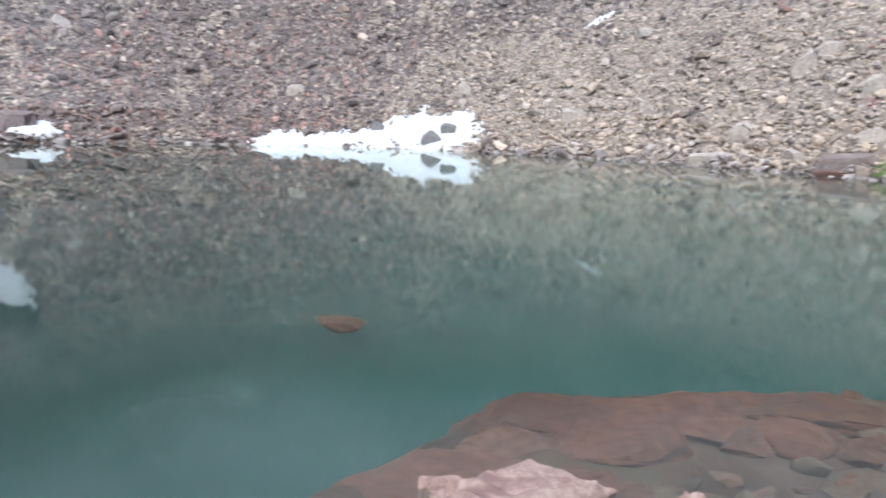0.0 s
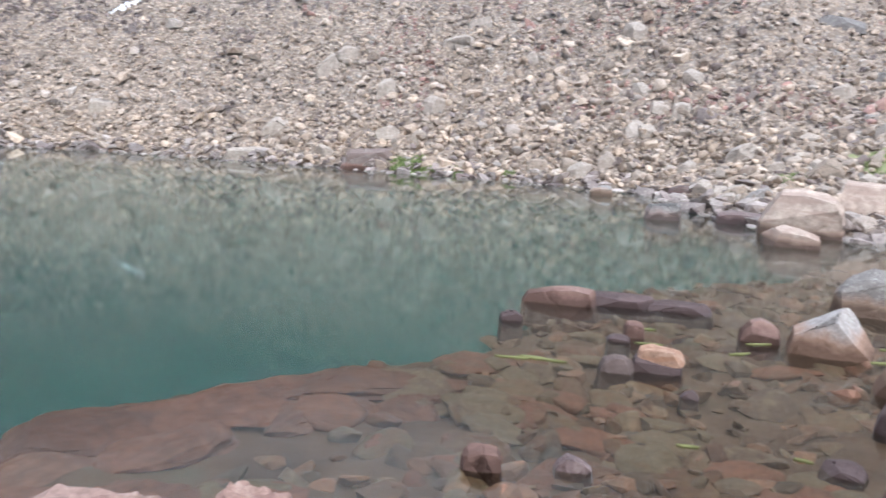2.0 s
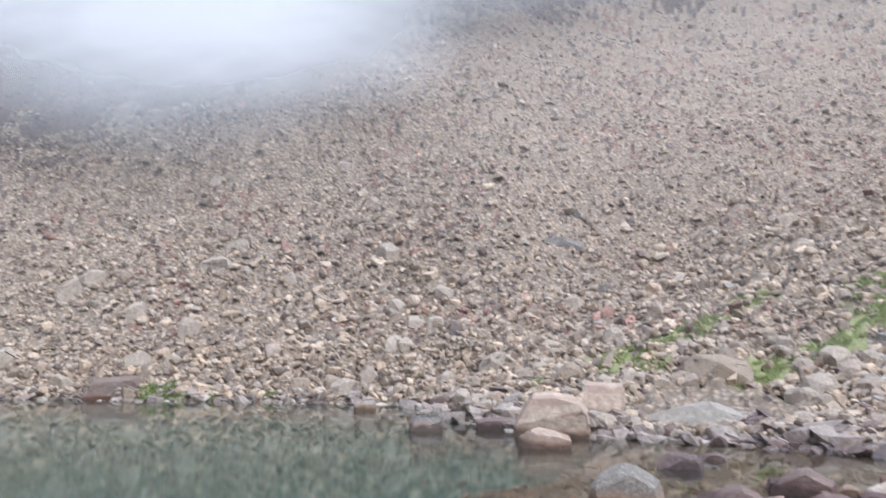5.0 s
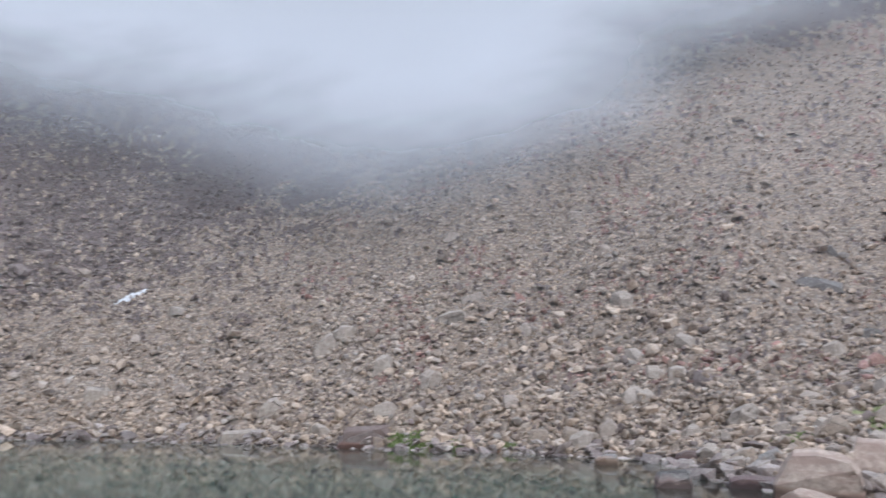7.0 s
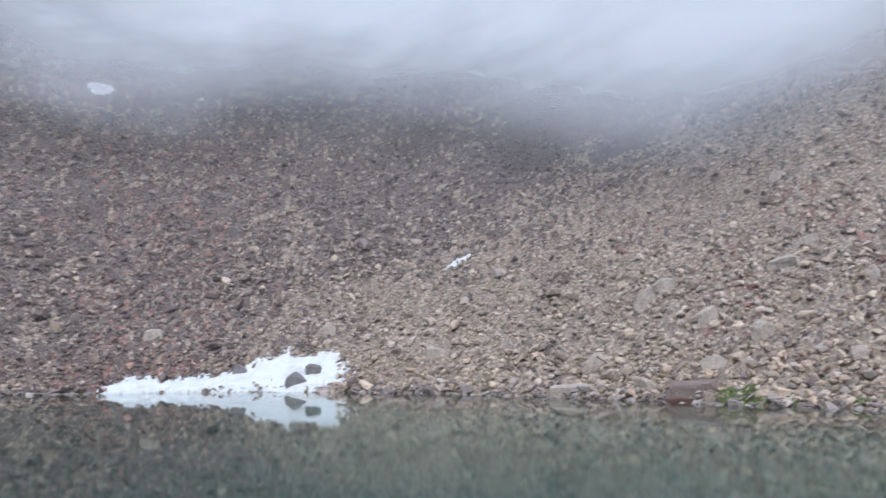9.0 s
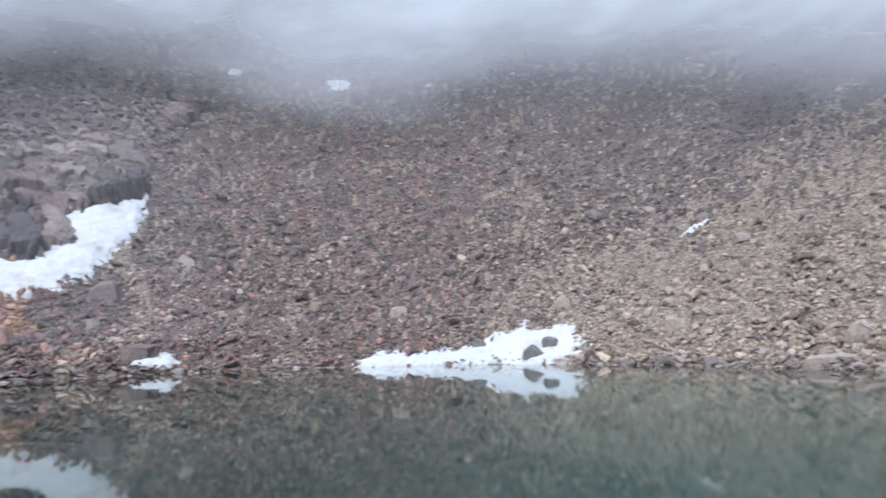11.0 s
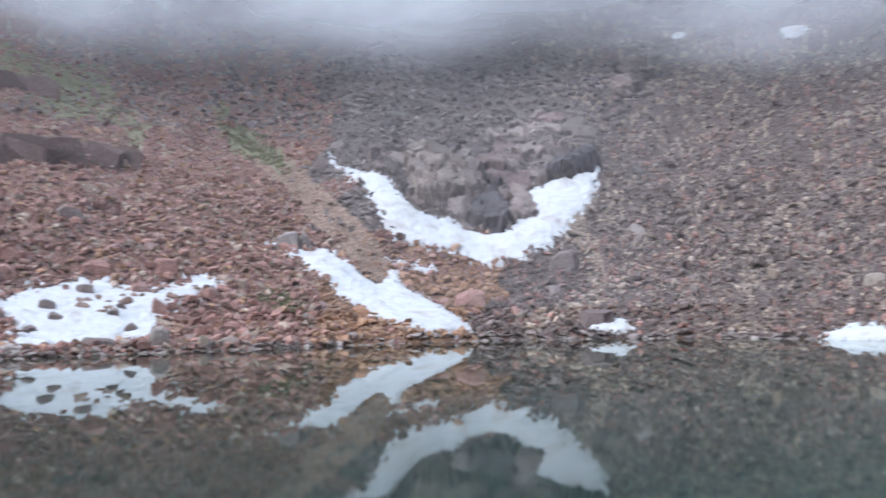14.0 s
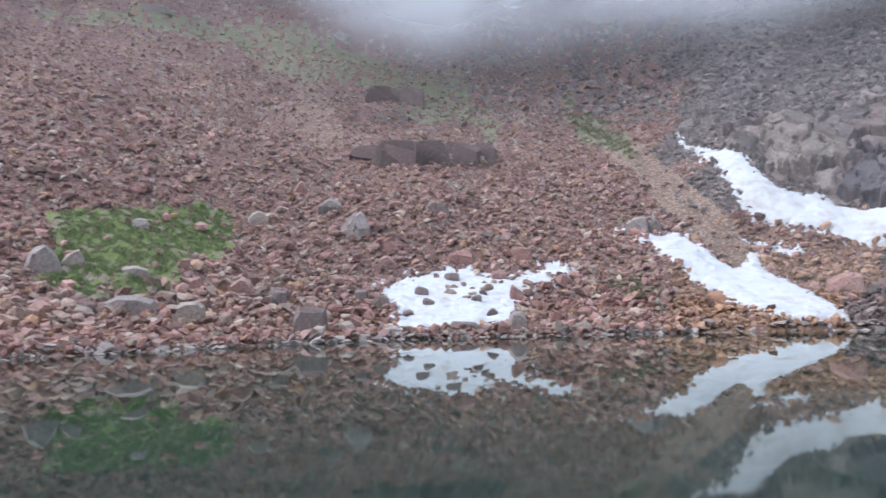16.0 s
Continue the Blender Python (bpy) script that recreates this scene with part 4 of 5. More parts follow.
boulder(9.37, 1.99, 0.25, 0.41, 0.32, 0.31, -78, R_PALE, 442, shape="wedge")
boulder(8.40, 1.58, 0.38, 0.46, 0.27, 0.27, -79, R_PALE, 443, shape="fin")
boulder(9.01, 1.20, 0.49, 0.77, 0.46, 0.24, -82, R_PALE, 444, shape="slab")
boulder(10.50, 3.14, 0.06, 0.58, 0.41, 0.26, -73, R_PINK, 445, shape="slab")
boulder(10.20, 3.43, 0.00, 0.46, 0.32, 0.30, -71, R_GREY, 446, shape="wedge")
boulder(7.65, 1.36, 0.41, 0.53, 0.32, 0.19, -79, R_PALE, 447, shape="slab")
boulder(6.60, 0.91, 0.46, 0.23, 0.19, 0.31, -82, R_ORANGE, 448, shape="lean")
boulder(6.47, 0.71, 0.50, 0.30, 0.21, 0.24, -83, R_ORANGE, 449, shape="fin")
boulder(6.02, 0.63, 0.51, 0.32, 0.22, 0.20, -84, R_PALE, 450, shape="block")
boulder(14.32, 2.60, 0.00, 0.77, 0.46, 0.56, -79, R_PALE, 451, shape="slab")
boulder(13.51, 2.44, 0.00, 0.51, 0.41, 0.29, -79, R_MAUVE, 452, shape="round")
boulder(14.30, 3.73, 0.00, 0.65, 0.46, 0.21, -75, R_MAUVE, 453, shape="slab")
boulder(13.17, 4.02, 0.00, 0.73, 0.44, 0.30, -73, R_MAUVE, 454, shape="slab")
boulder(10.08, 1.86, 0.41, 0.69, 0.41, 0.26, -79, R_MAUVE, 455, shape="slab")
boulder(12.46, 5.40, 0.00, 1.08, 0.65, 0.37, -66, R_MAUVE, 456, shape="wedge")
boulder(14.33, 4.14, 0.00, 0.47, 0.33, 0.27, -73, R_PALE, 457, shape="block")
boulder(17.52, 3.72, 0.00, 0.56, 0.39, 0.23, -78, R_PALE, 458, shape="slab")
boulder(14.92, 2.03, 0.00, 0.73, 0.51, 0.39, -82, R_MAUVE, 459, shape="block")
boulder(15.99, 3.78, 0.00, 0.70, 0.49, 0.26, -76, R_PINK, 460, shape="slab")
boulder(9.85, 1.67, 0.42, 0.43, 0.30, 0.15, -80, R_MAUVE, 461, shape="wedge")
boulder(14.76, 5.28, 0.00, 0.78, 0.47, 0.25, -70, R_MAUVE, 462, shape="slab")
boulder(10.01, 1.35, 0.50, 0.43, 0.26, 0.20, -82, R_DARK, 463, shape="slab")
boulder(8.30, 1.84, 0.33, 0.37, 0.29, 0.19, -77, R_GREY, 464, shape="wedge")
boulder(9.64, 2.51, 0.16, 0.36, 0.29, 0.15, -75, R_MAUVE, 465, shape="slab")
boulder(7.87, 0.78, 0.60, 0.37, 0.26, 0.23, -84, R_BUFF, 466, shape="block")
boulder(6.77, 1.56, 0.37, 0.20, 0.16, 0.22, -77, R_GREY, 467, shape="wedge")
boulder(6.97, 1.24, 0.45, 0.26, 0.18, 0.13, -79, R_BUFF, 468, shape="slab")
boulder(7.94, 1.28, 0.46, 0.26, 0.21, 0.14, -80, R_GREY, 469, shape="block")
boulder(6.01, 8.24, 0.00, 0.30, 0.21, 0.13, -36, R_MAUVE, 106)
boulder(6.98, 7.00, 0.00, 0.25, 0.23, 0.19, -45, R_PINK, 108)
boulder(6.66, 6.93, 0.00, 0.28, 0.22, 0.07, -44, R_MAUVE, 109)
boulder(8.41, 6.26, -0.00, 0.50, 0.40, 0.28, -53, R_PINK, 110)
boulder(5.66, 3.34, 0.00, 0.33, 0.26, 0.07, -59, R_MAUVE, 129)
boulder(4.32, 2.63, 0.00, 0.21, 0.17, 0.10, -58, R_DARK, 155)
boulder(3.78, 4.27, 0.00, 0.28, 0.19, 0.11, -41, R_DARK, 156)
boulder(3.18, 4.60, 0.00, 0.30, 0.24, 0.17, -34, R_PINK, 157)
boulder(5.85, 5.06, 0.00, 0.18, 0.12, 0.08, -49, R_MAUVE, 161)
boulder(26.64, 3.79, 0.40, 1.81, 1.45, 1.76, -82, R_BUFF, 164)
boulder(29.89, 6.11, 0.86, 1.84, 1.10, 0.92, -78, R_GREY, 165)
boulder(21.77, 6.61, 0.00, 0.76, 0.53, 0.61, -73, R_PALE, 179, taper=.2)
boulder(14.57, 5.04, 0.00, 1.04, 0.62, 0.43, -71, R_MAUVE, 180)
boulder(12.80, 5.61, 0.00, 0.97, 0.48, 0.18, -66, R_MAUVE, 181)
# the long ridged rock before the bank
def ridged(x, y, z, w, d, h, yaw, seed):
    v, f = rock_form(seed, 5, 18, .03, .5)
    v = v * np.array([w * .5, d * .5, h])
    # long parallel ridges and cracks along the bedding
    u = v[:, 1] * 7 + 1.3 * lumps(v + seed, 2.6)
    v[:, 2] += (np.abs(u % 1.0 - .5) - .25) * .1 + .03 * lumps(v + seed, 5.0) + .012 * lumps(v + seed, 15.0)
    ob = link_mesh("boulder", v, f, [R_RIDGE])
    ob.matrix_world = pose(x, y, z, 0, 0, yaw)
    ob.data.set_sharp_from_angle(angle=radians(34))
    return tagged(ob, "pinkish ridged granite boulder breaking the lake surface", "rock", "boulders on the near bank")


ridged(.38, 4.98, -.04, 1.55, .95, .2, 4, 71)
ridged(1.4, 4.66, -.06, 1.05, .6, .15, -8, 72)
ridged(-.12, 5.0, -.05, .5, .45, .14, 20, 73)
site("standing at the head of the inlet", "boulders at the inlet")
boulder(18.85, 13.28, 0.00, 2.1, 1.48, 1.25, -55, R_BLUSH, 189, shape="block")
boulder(20.91, 12.88, 0.27, 1.25, 1.08, 1.2, -58, R_BLUSH, 190, shape="box")
boulder(16.72, 11.89, 0.00, 1.27, 0.89, 0.53, -54, R_BLUSH, 191, shape="lean")
boulder(17.48, 16.79, 0.00, 1.05, 0.74, 0.47, -46, R_GREY, 192)
boulder(19.24, 15.47, 0.00, 1.42, 0.71, 0.38, -51, R_MAUVE, 193)
boulder(21.47, 16.54, 0.45, 1.14, 0.68, 0.53, -52, R_PALE, 194, taper=.2)
boulder(21.02, 23.54, 0.00, 0.86, 0.52, 0.44, -42, R_PALE, 195, taper=.2)
boulder(26.69, 11.81, 0.83, 2.38, 1.67, 1.42, -66, R_BUFF, 196, shape="block")
boulder(24.96, 16.79, 1.12, 1.33, 0.93, 0.88, -56, R_BUFF, 197)
boulder(21.33, 10.81, 0.00, 0.98, 0.59, 0.24, -63, R_PALE, 198, taper=.2)
boulder(24.02, 22.07, 0.16, 1.37, 0.96, 0.39, -47, R_MAUVE, 199)
boulder(22.90, 30.19, 0.49, 0.96, 0.77, 0.57, -37, R_BUFF, 200)
boulder(23.74, 28.66, 0.55, 1.08, 0.86, 0.63, -40, R_BUFF, 201)
boulder(17.04, 36.67, 0.03, 2.54, 1.01, 1.04, -25, R_PINK, 202)
boulder(20.63, 10.71, 0.00, 0.80, 0.56, 0.49, -62, R_MAUVE, 203)
boulder(26.99, 8.27, 0.41, 1.26, 1.01, 0.55, -73, R_GREY, 204)
boulder(24.47, 8.51, 0.11, 1.68, 1.01, 0.50, -71, R_PINK, 205)
boulder(17.49, 7.92, 0.00, 0.59, 0.35, 0.16, -65, R_DARK, 206)
boulder(15.79, 7.91, 0.00, 0.91, 0.45, 0.31, -63, R_DARK, 207)
boulder(22.1, 10.75, 0, 3.2, 1.6, .95, -63, R_SLAB, 198, shape="slab")
boulder(25.0, 10.2, 0, 2.2, 1.7, .85, -67, R_SLAB, 199, shape="ridge")
site("lying on the scree slope", "boulders on the far scree")
boulder(19.10, 46.89, 5.01, 1.71, 1.37, 1.46, -22, R_TAN, 208)
boulder(25.72, 42.39, 6.87, 1.98, 1.39, 0.96, -31, R_TAN, 209)
boulder(40.66, 27.45, 8.46, 2.50, 1.75, 0.80, -56, R_GREY, 210)
boulder(27.25, 28.34, 2.23, 1.42, 1.14, 0.87, -44, R_TAN, 211)
boulder(28.89, 27.20, 3.29, 0.88, 0.70, 0.71, -47, R_TAN, 212)
boulder(26.96, 21.69, 1.54, 1.53, 1.22, 0.82, -51, R_TAN, 213)
boulder(31.32, 51.94, 14.33, 1.31, 1.05, 0.83, -31, R_TAN, 214)
boulder(40.10, 47.65, 16.24, 1.11, 0.89, 0.76, -40, R_TAN, 215)
boulder(27.62, 37.73, 6.03, 1.05, 0.84, 0.78, -36, R_TAN, 216)
boulder(20.40, 41.49, 3.85, 1.13, 0.90, 1.04, -26, R_TAN, 217)
boulder(14.97, 43.97, 1.61, 2.04, 1.22, 0.82, -19, R_TAN, 218)
boulder(11.27, 50.92, 2.50, 1.03, 0.83, 0.79, -12, R_TAN, 219)
boulder(6.99, 54.96, 2.14, 1.41, 1.13, 0.87, -7, R_TAN, 220)
boulder(27.80, 43.58, 8.41, 1.46, 1.17, 0.97, -33, R_TAN, 221)
boulder(37.46, 41.58, 12.34, 1.38, 1.10, 0.75, -42, R_TAN, 222)
boulder(52.93, 48.27, 24.32, 1.26, 1.01, 0.96, -48, R_TAN, 223)
boulder(17.21, 36.69, 0.06, 2.40, 1.20, 1.00, -25, R_PINK, 224)
boulder(12.83, 42.87, 0.17, 2.44, 1.22, 0.53, -17, R_TAN, 225, taper=.2)
boulder(44.79, 29.47, 11.21, 1.04, 0.73, 0.59, -57, R_GREY, 226)
boulder(36.91, 22.47, 5.43, 1.07, 0.75, 0.38, -59, R_GREY, 227)
boulder(-40.94, 81.16, 17.21, 1.62, 1.30, 0.92, 27, R_GREY, 275)
boulder(-22.24, 95.84, 23.09, 0.84, 0.67, 0.79, 13, R_TAN, 276, taper=.2)
boulder(-14.15, 65.63, 3.80, 1.48, 1.19, 0.88, 12, R_TAN, 277)
boulder(-19.31, 72.29, 7.90, 0.89, 0.71, 0.70, 15, R_TAN, 278)
boulder(-20.73, 68.50, 5.40, 1.26, 1.00, 0.86, 17, R_BROWN, 279)
boulder(-10.23, 82.74, 14.93, 1.43, 1.14, 0.81, 7, R_GREY, 280)
boulder(-0.40, 62.55, 3.85, 1.22, 0.97, 1.16, 0, R_TAN, 281)
boulder(-42.17, 52.80, 2.51, 2.06, 1.64, 1.48, 39, R_RED, 282)
boulder(-32.49, 56.47, 1.05, 2.26, 1.81, 1.13, 30, R_BROWN, 283)
boulder(-2.57, 56.48, 0.56, 1.48, 1.18, 0.82, 3, R_GREY, 284)
boulder(-1.49, 57.46, 1.25, 1.20, 0.96, 0.63, 1, R_GREY, 285)
boulder(-6.78, 59.87, 1.34, 1.01, 0.81, 0.53, 6, R_GREY, 286)
site("on the red scree above the lake", "boulders on the red slope")
boulder(-59.09, 46.56, 8.02, 2.43, 2.19, 1.91, 52, R_WARM, 228)
boulder(-58.52, 48.04, 8.25, 1.61, 1.29, 1.63, 51, R_BROWN, 229)
boulder(-70.17, 20.56, 10.39, 2.50, 2.00, 1.61, 74, R_WARM, 230)
boulder(-65.35, 21.34, 7.82, 2.82, 1.98, 2.38, 72, R_WARM, 231)
boulder(-59.72, 28.70, 5.44, 2.25, 1.80, 1.20, 64, R_RED, 232)
boulder(-58.05, 33.59, 5.40, 1.95, 1.56, 1.50, 60, R_RED, 233)
boulder(-50.63, 13.43, 0.59, 2.21, 1.55, 1.66, 75, R_BROWN, 234)
boulder(-66.99, 29.90, 10.25, 2.09, 1.67, 1.33, 66, R_BROWN, 235)
boulder(-60.04, 22.18, 4.78, 1.90, 1.52, 1.41, 70, R_RED, 236)
boulder(-55.52, 12.41, 2.38, 1.42, 1.13, 1.01, 77, R_BROWN, 237)
boulder(-42.48, 52.81, 2.59, 2.47, 1.98, 1.51, 39, R_RED, 238)
boulder(-32.10, 56.24, 0.91, 2.69, 1.88, 1.31, 30, R_BROWN, 239)
boulder(-35.99, 71.40, 9.32, 2.19, 1.54, 1.29, 27, R_WARM, 240)
boulder(-40.75, 65.54, 5.73, 3.20, 2.24, 2.21, 32, R_BROWN, 241)
boulder(-72.77, 62.38, 19.17, 2.05, 1.64, 1.75, 49, R_BROWN, 242)
boulder(-75.10, 67.29, 22.99, 2.16, 1.73, 1.23, 48, R_WARM, 243)
boulder(-45.64, 30.76, 0.22, 1.91, 1.34, 0.80, 56, R_TAN, 244)
boulder(-45.84, 32.68, 0.44, 1.38, 0.97, 0.80, 55, R_TAN, 245)
boulder(-55.43, 23.39, 2.88, 1.09, 0.87, 0.65, 67, R_BROWN, 246)
boulder(-53.86, 23.25, 2.18, 0.87, 0.70, 0.49, 67, R_BROWN, 247)
boulder(-52.54, 21.14, 1.55, 0.76, 0.61, 0.32, 68, R_BROWN, 248)
boulder(-52.81, 26.66, 2.43, 0.81, 0.65, 0.39, 63, R_BROWN, 249)
boulder(-53.59, 27.71, 2.88, 0.71, 0.57, 0.39, 63, R_BROWN, 250)
boulder(-56.73, 26.60, 4.01, 1.15, 0.92, 0.61, 65, R_BROWN, 251)
boulder(-55.98, 18.80, 2.45, 1.04, 0.83, 0.92, 71, R_BROWN, 252)
boulder(-54.78, 19.82, 2.22, 1.23, 0.98, 0.73, 70, R_BROWN, 253)
boulder(-52.47, 29.95, 2.49, 1.05, 0.84, 0.99, 60, R_RED, 254)
boulder(-50.56, 26.74, 1.41, 0.79, 0.63, 0.44, 62, R_BROWN, 255)
boulder(-47.42, 27.07, 0.63, 1.32, 1.05, 1.05, 60, R_WARM, 256)
boulder(-48.45, 23.68, 0.39, 2.01, 1.21, 0.60, 64, R_BROWN, 257)
boulder(-49.30, 18.61, 0.28, 1.57, 0.94, 0.51, 69, R_WARM, 258)
boulder(-55.92, 30.29, 4.14, 1.32, 1.05, 0.71, 62, R_RED, 259)
boulder(-57.58, -2.46, 4.73, 2.59, 2.07, 1.98, 92, R_WARM, 260)
boulder(-52.41, 2.69, 1.82, 3.55, 1.77, 1.31, 87, R_WARM, 261)
boulder(-50.83, 5.82, 1.24, 2.19, 1.09, 1.61, 83, R_TAN, 262)
boulder(-49.66, 13.04, 0.44, 2.41, 1.21, 1.72, 75, R_BROWN, 263)
boulder(-64.32, 3.98, 8.20, 1.15, 0.92, 0.89, 86, R_WARM, 264)
boulder(-57.22, 3.28, 4.37, 1.84, 1.47, 0.79, 87, R_TAN, 265, taper=.2)
boulder(-56.29, 9.93, 2.91, 2.13, 1.71, 1.47, 80, R_RED, 266)
boulder(-153.52, 11.83, 56.61, 5.20, 3.64, 1.98, 86, R_WARM, 267)
boulder(-56.26, 7.03, 3.47, 1.22, 0.98, 0.91, 83, R_RED, 268)
boulder(-58.46, -0.63, 5.11, 1.68, 1.34, 1.24, 91, R_TAN, 269)
boulder(-69.89, 14.11, 9.31, 1.87, 1.49, 1.31, 79, R_TAN, 270)
boulder(-78.82, 20.11, 13.43, 1.42, 1.14, 1.35, 76, R_RED, 271)
boulder(-147.10, 45.16, 53.64, 1.98, 1.59, 1.57, 73, R_TAN, 272, taper=.2)
boulder(-132.07, 71.55, 46.62, 6.42, 4.49, 2.34, 62, R_WARM, 273)
boulder(-65.24, 21.58, 7.81, 2.17, 1.74, 2.43, 72, R_WARM, 274)

# the larger blocks of the scree, each by itself
def scree_blocks():
    rng = np.random.default_rng(83)
    kinds = (("pale tan", R_TAN), ("brown", R_BROWN), ("red-brown", R_RED), ("orange-brown", R_ORANGE), ("grey", R_GREY))
    forms = {}
    for x, y, z, w, k in SCREE_BIG:
        pick = (int(k), int(rng.integers(0, 6)))
        if pick not in forms:
            v, f = cut_stone(2, 1.7, 1.25, .45, ("block", "wedge", "slab", "lean", "ridge", "fin")[pick[1]], 500 + pick[1], 6)
            forms[pick] = link_mesh("scree_stone", v, f, [kinds[pick[0]][1]])
            forms[pick].data.set_sharp_from_angle(angle=radians(30))
        ob = copy_thing(forms[pick], pose(x, y, z - .06 * w, rng.uniform(-14, 14), rng.uniform(-14, 14), rng.uniform(0, 360)))
        ob.scale = (w * .5, w * .5, w * .5 * rng.uniform(.8, 1.2))
        tagged(ob, kinds[pick[0]][0] + " angular stone lying in the scree", "stone", "larger stones in the scree")
    for ob in forms.values():
        bpy.data.objects.remove(ob)


scree_blocks()

# ---- bare rock: the step above the snow, scars and slabs ----


def rock_face(label, outline, material, proud, cell, seed, relief=1.0):
    """Bedrock breaking out of the slope: tilted, jointed blocks with open cracks between them."""
    rng = np.random.default_rng(seed)
    poly = rounded(outline, 3)
    lo, hi = poly.min(0) - .6, poly.max(0) + .6
    res = .16
    x, y = np.meshgrid(np.arange(lo[0], hi[0], res), np.arange(lo[1], hi[1], res), indexing="ij")
    inside = -signed(poly, x, y) + .35 * waves(x, y, 1.4)
    z = height(x, y)
    lift = np.zeros(x.shape)
    wx, wy = x + .3 * cell * waves(y, x, cell * 1.2), y + .3 * cell * waves(x, y, cell * 1.2)
    for size, amp in ((cell, 1.0), (cell * .42, .34)):
        n = int(np.prod(hi - lo) / size ** 2) + 4
        at = rng.uniform(lo, hi, (n, 2))
        d = np.hypot(wx[..., None] - at[:, 0], (wy[..., None] - at[:, 1]))
        two = np.argpartition(d, 1, -1)[..., :2]
        near = np.take_along_axis(d, two, -1)
        own = np.where(near[..., 0] < near[..., 1], two[..., 0], two[..., 1])
        up, tx, ty = rng.uniform(0, 1, n) * size * .5, rng.normal(0, .3, n), rng.normal(0, .3, n)
        lift += amp * (up[own] + tx[own] * (x - at[own, 0]) + ty[own] * (y - at[own, 1]) - .3 * size * (1 - smooth(0, .16 * size, np.abs(near[..., 0] - near[..., 1]))))
    lift = relief * lift + .05 * waves(x, y, .5) + proud * smooth(0, .9, inside)
    lift = np.where(inside < 0, -.8, lift)
    away = np.hypot(x, y)
    verts = np.stack([x - .6 * lift * x / away, y - .6 * lift * y / away, z + .75 * lift], -1).reshape(-1, 3)
    n, m = x.shape
    i, j = np.meshgrid(np.arange(n - 1), np.arange(m - 1), indexing="ij")
    faces = np.stack([i * m + j, (i + 1) * m + j, (i + 1) * m + j + 1, i * m + j + 1], -1).reshape(-1, 4)
    faces = faces[inside.reshape(-1)[faces].max(1) > 0]
    used, flat = np.unique(faces, return_inverse=True)
    ob = link_mesh("rock_outcrop", verts[used], flat.reshape(-1, 4), [material])
    ob.data.set_sharp_from_angle(angle=radians(30))
    return tagged(ob, label, "outcrop", "bare rock outcrops")


def crag(x, y, z, w, d, h, yaw, material, label, seed, cuts=22, rough=.08, lean=0, blocks=10):
    """Bare bedrock: a core split by planes, with joint-bounded blocks standing out of its face."""
    rng = np.random.default_rng(seed)
    v, f = rock_form(seed, 5, cuts, rough, .42)
    verts, faces, top = [v * .9], [f], len(v)
    for k in range(blocks):
        a, u = rng.uniform(0, 2 * np.pi), math.sqrt(rng.uniform(0, 1))
        c = np.array([u * math.cos(a) * .62, -.3 - .2 * rng.uniform(), u * math.sin(a) * .58])
        bv, bf = rock_form(seed * 50 + k, 4, 12, .06, .45)
        bv = bv * np.array([rng.uniform(.25, .5), rng.uniform(.4, .6), rng.uniform(.2, .45)]) @ turn(rng.uniform(-15, 15), rng.uniform(-28, 28), rng.uniform(-20, 20)).T + c
        verts.append(bv)
        faces.append(bf + top)
        top += len(bv)
    v = np.vstack(verts) * np.array([w * .53, d * .55, h * .62])
    ob = link_mesh("rock_outcrop", v, np.vstack(faces), [material])
    ob.matrix_world = pose(x, y, z + h * .42, lean, 0, yaw)
    ob.data.set_sharp_from_angle(angle=radians(28))
    return tagged(ob, label, "outcrop", "bare rock outcrops")


rock_face("brown broken cliff above a curved snow patch", [(-67.5, 64.5), (-64.7, 68.9), (-59.8, 70.8), (-59.4, 75.5), (-61.1, 86.0), (-57.7, 93.9), (-51.8, 91.4), (-45.1, 80.3), (-45.3, 74.4), (-47.7, 72.3), (-47.9, 70.1), (-45.6, 69.2), (-47.1, 66.7), (-47.0, 65.2), (-49.5, 64.3), (-52.4, 63.6), (-55.1, 62.7), (-56.6, 60.9), (-58.8, 62.0), (-62.0, 61.0)], R_CLIFF, .35, 3.0, 31, .5)
rock_face("pale grey cracked rock step above the snow", [(-62.7, 66.2), (-61.4, 70.2), (-56.7, 70.4), (-53.1, 68.8), (-53.0, 66.2), (-54.6, 63.5), (-56.7, 61.5), (-59.6, 63.3)], R_CHERT, 1.7, 2.6, 32, .42)
# undercut and clefts: dark rock colour carries shade, not only damp
rock_face("dark wet and shaded undercut rock at the snow's edge", [(-52.7, 65.9), (-52.3, 69.2), (-49.1, 68.7), (-47.4, 66.6), (-47.3, 65.1), (-49.5, 64.3), (-52.1, 64.1)], R_SHADE, 1.7, 1.2, 33, .35)
rock_face("dark cleft behind the snow, its shade put into the colour", [(-48.6, 74.3), (-47.2, 77.2), (-44.9, 79.6), (-43.6, 77.7), (-44.9, 74.9), (-47.1, 72.5)], R_SHADE, 1.8, 1.2, 34, .4)
rock_face("dark cleft in the cliff", [(-56.5, 71.0), (-53.3, 70.6), (-50.3, 70.3), (-51.0, 69.5), (-53.9, 69.3)], R_SHADE, 1.4, 1.0, 35, .4)


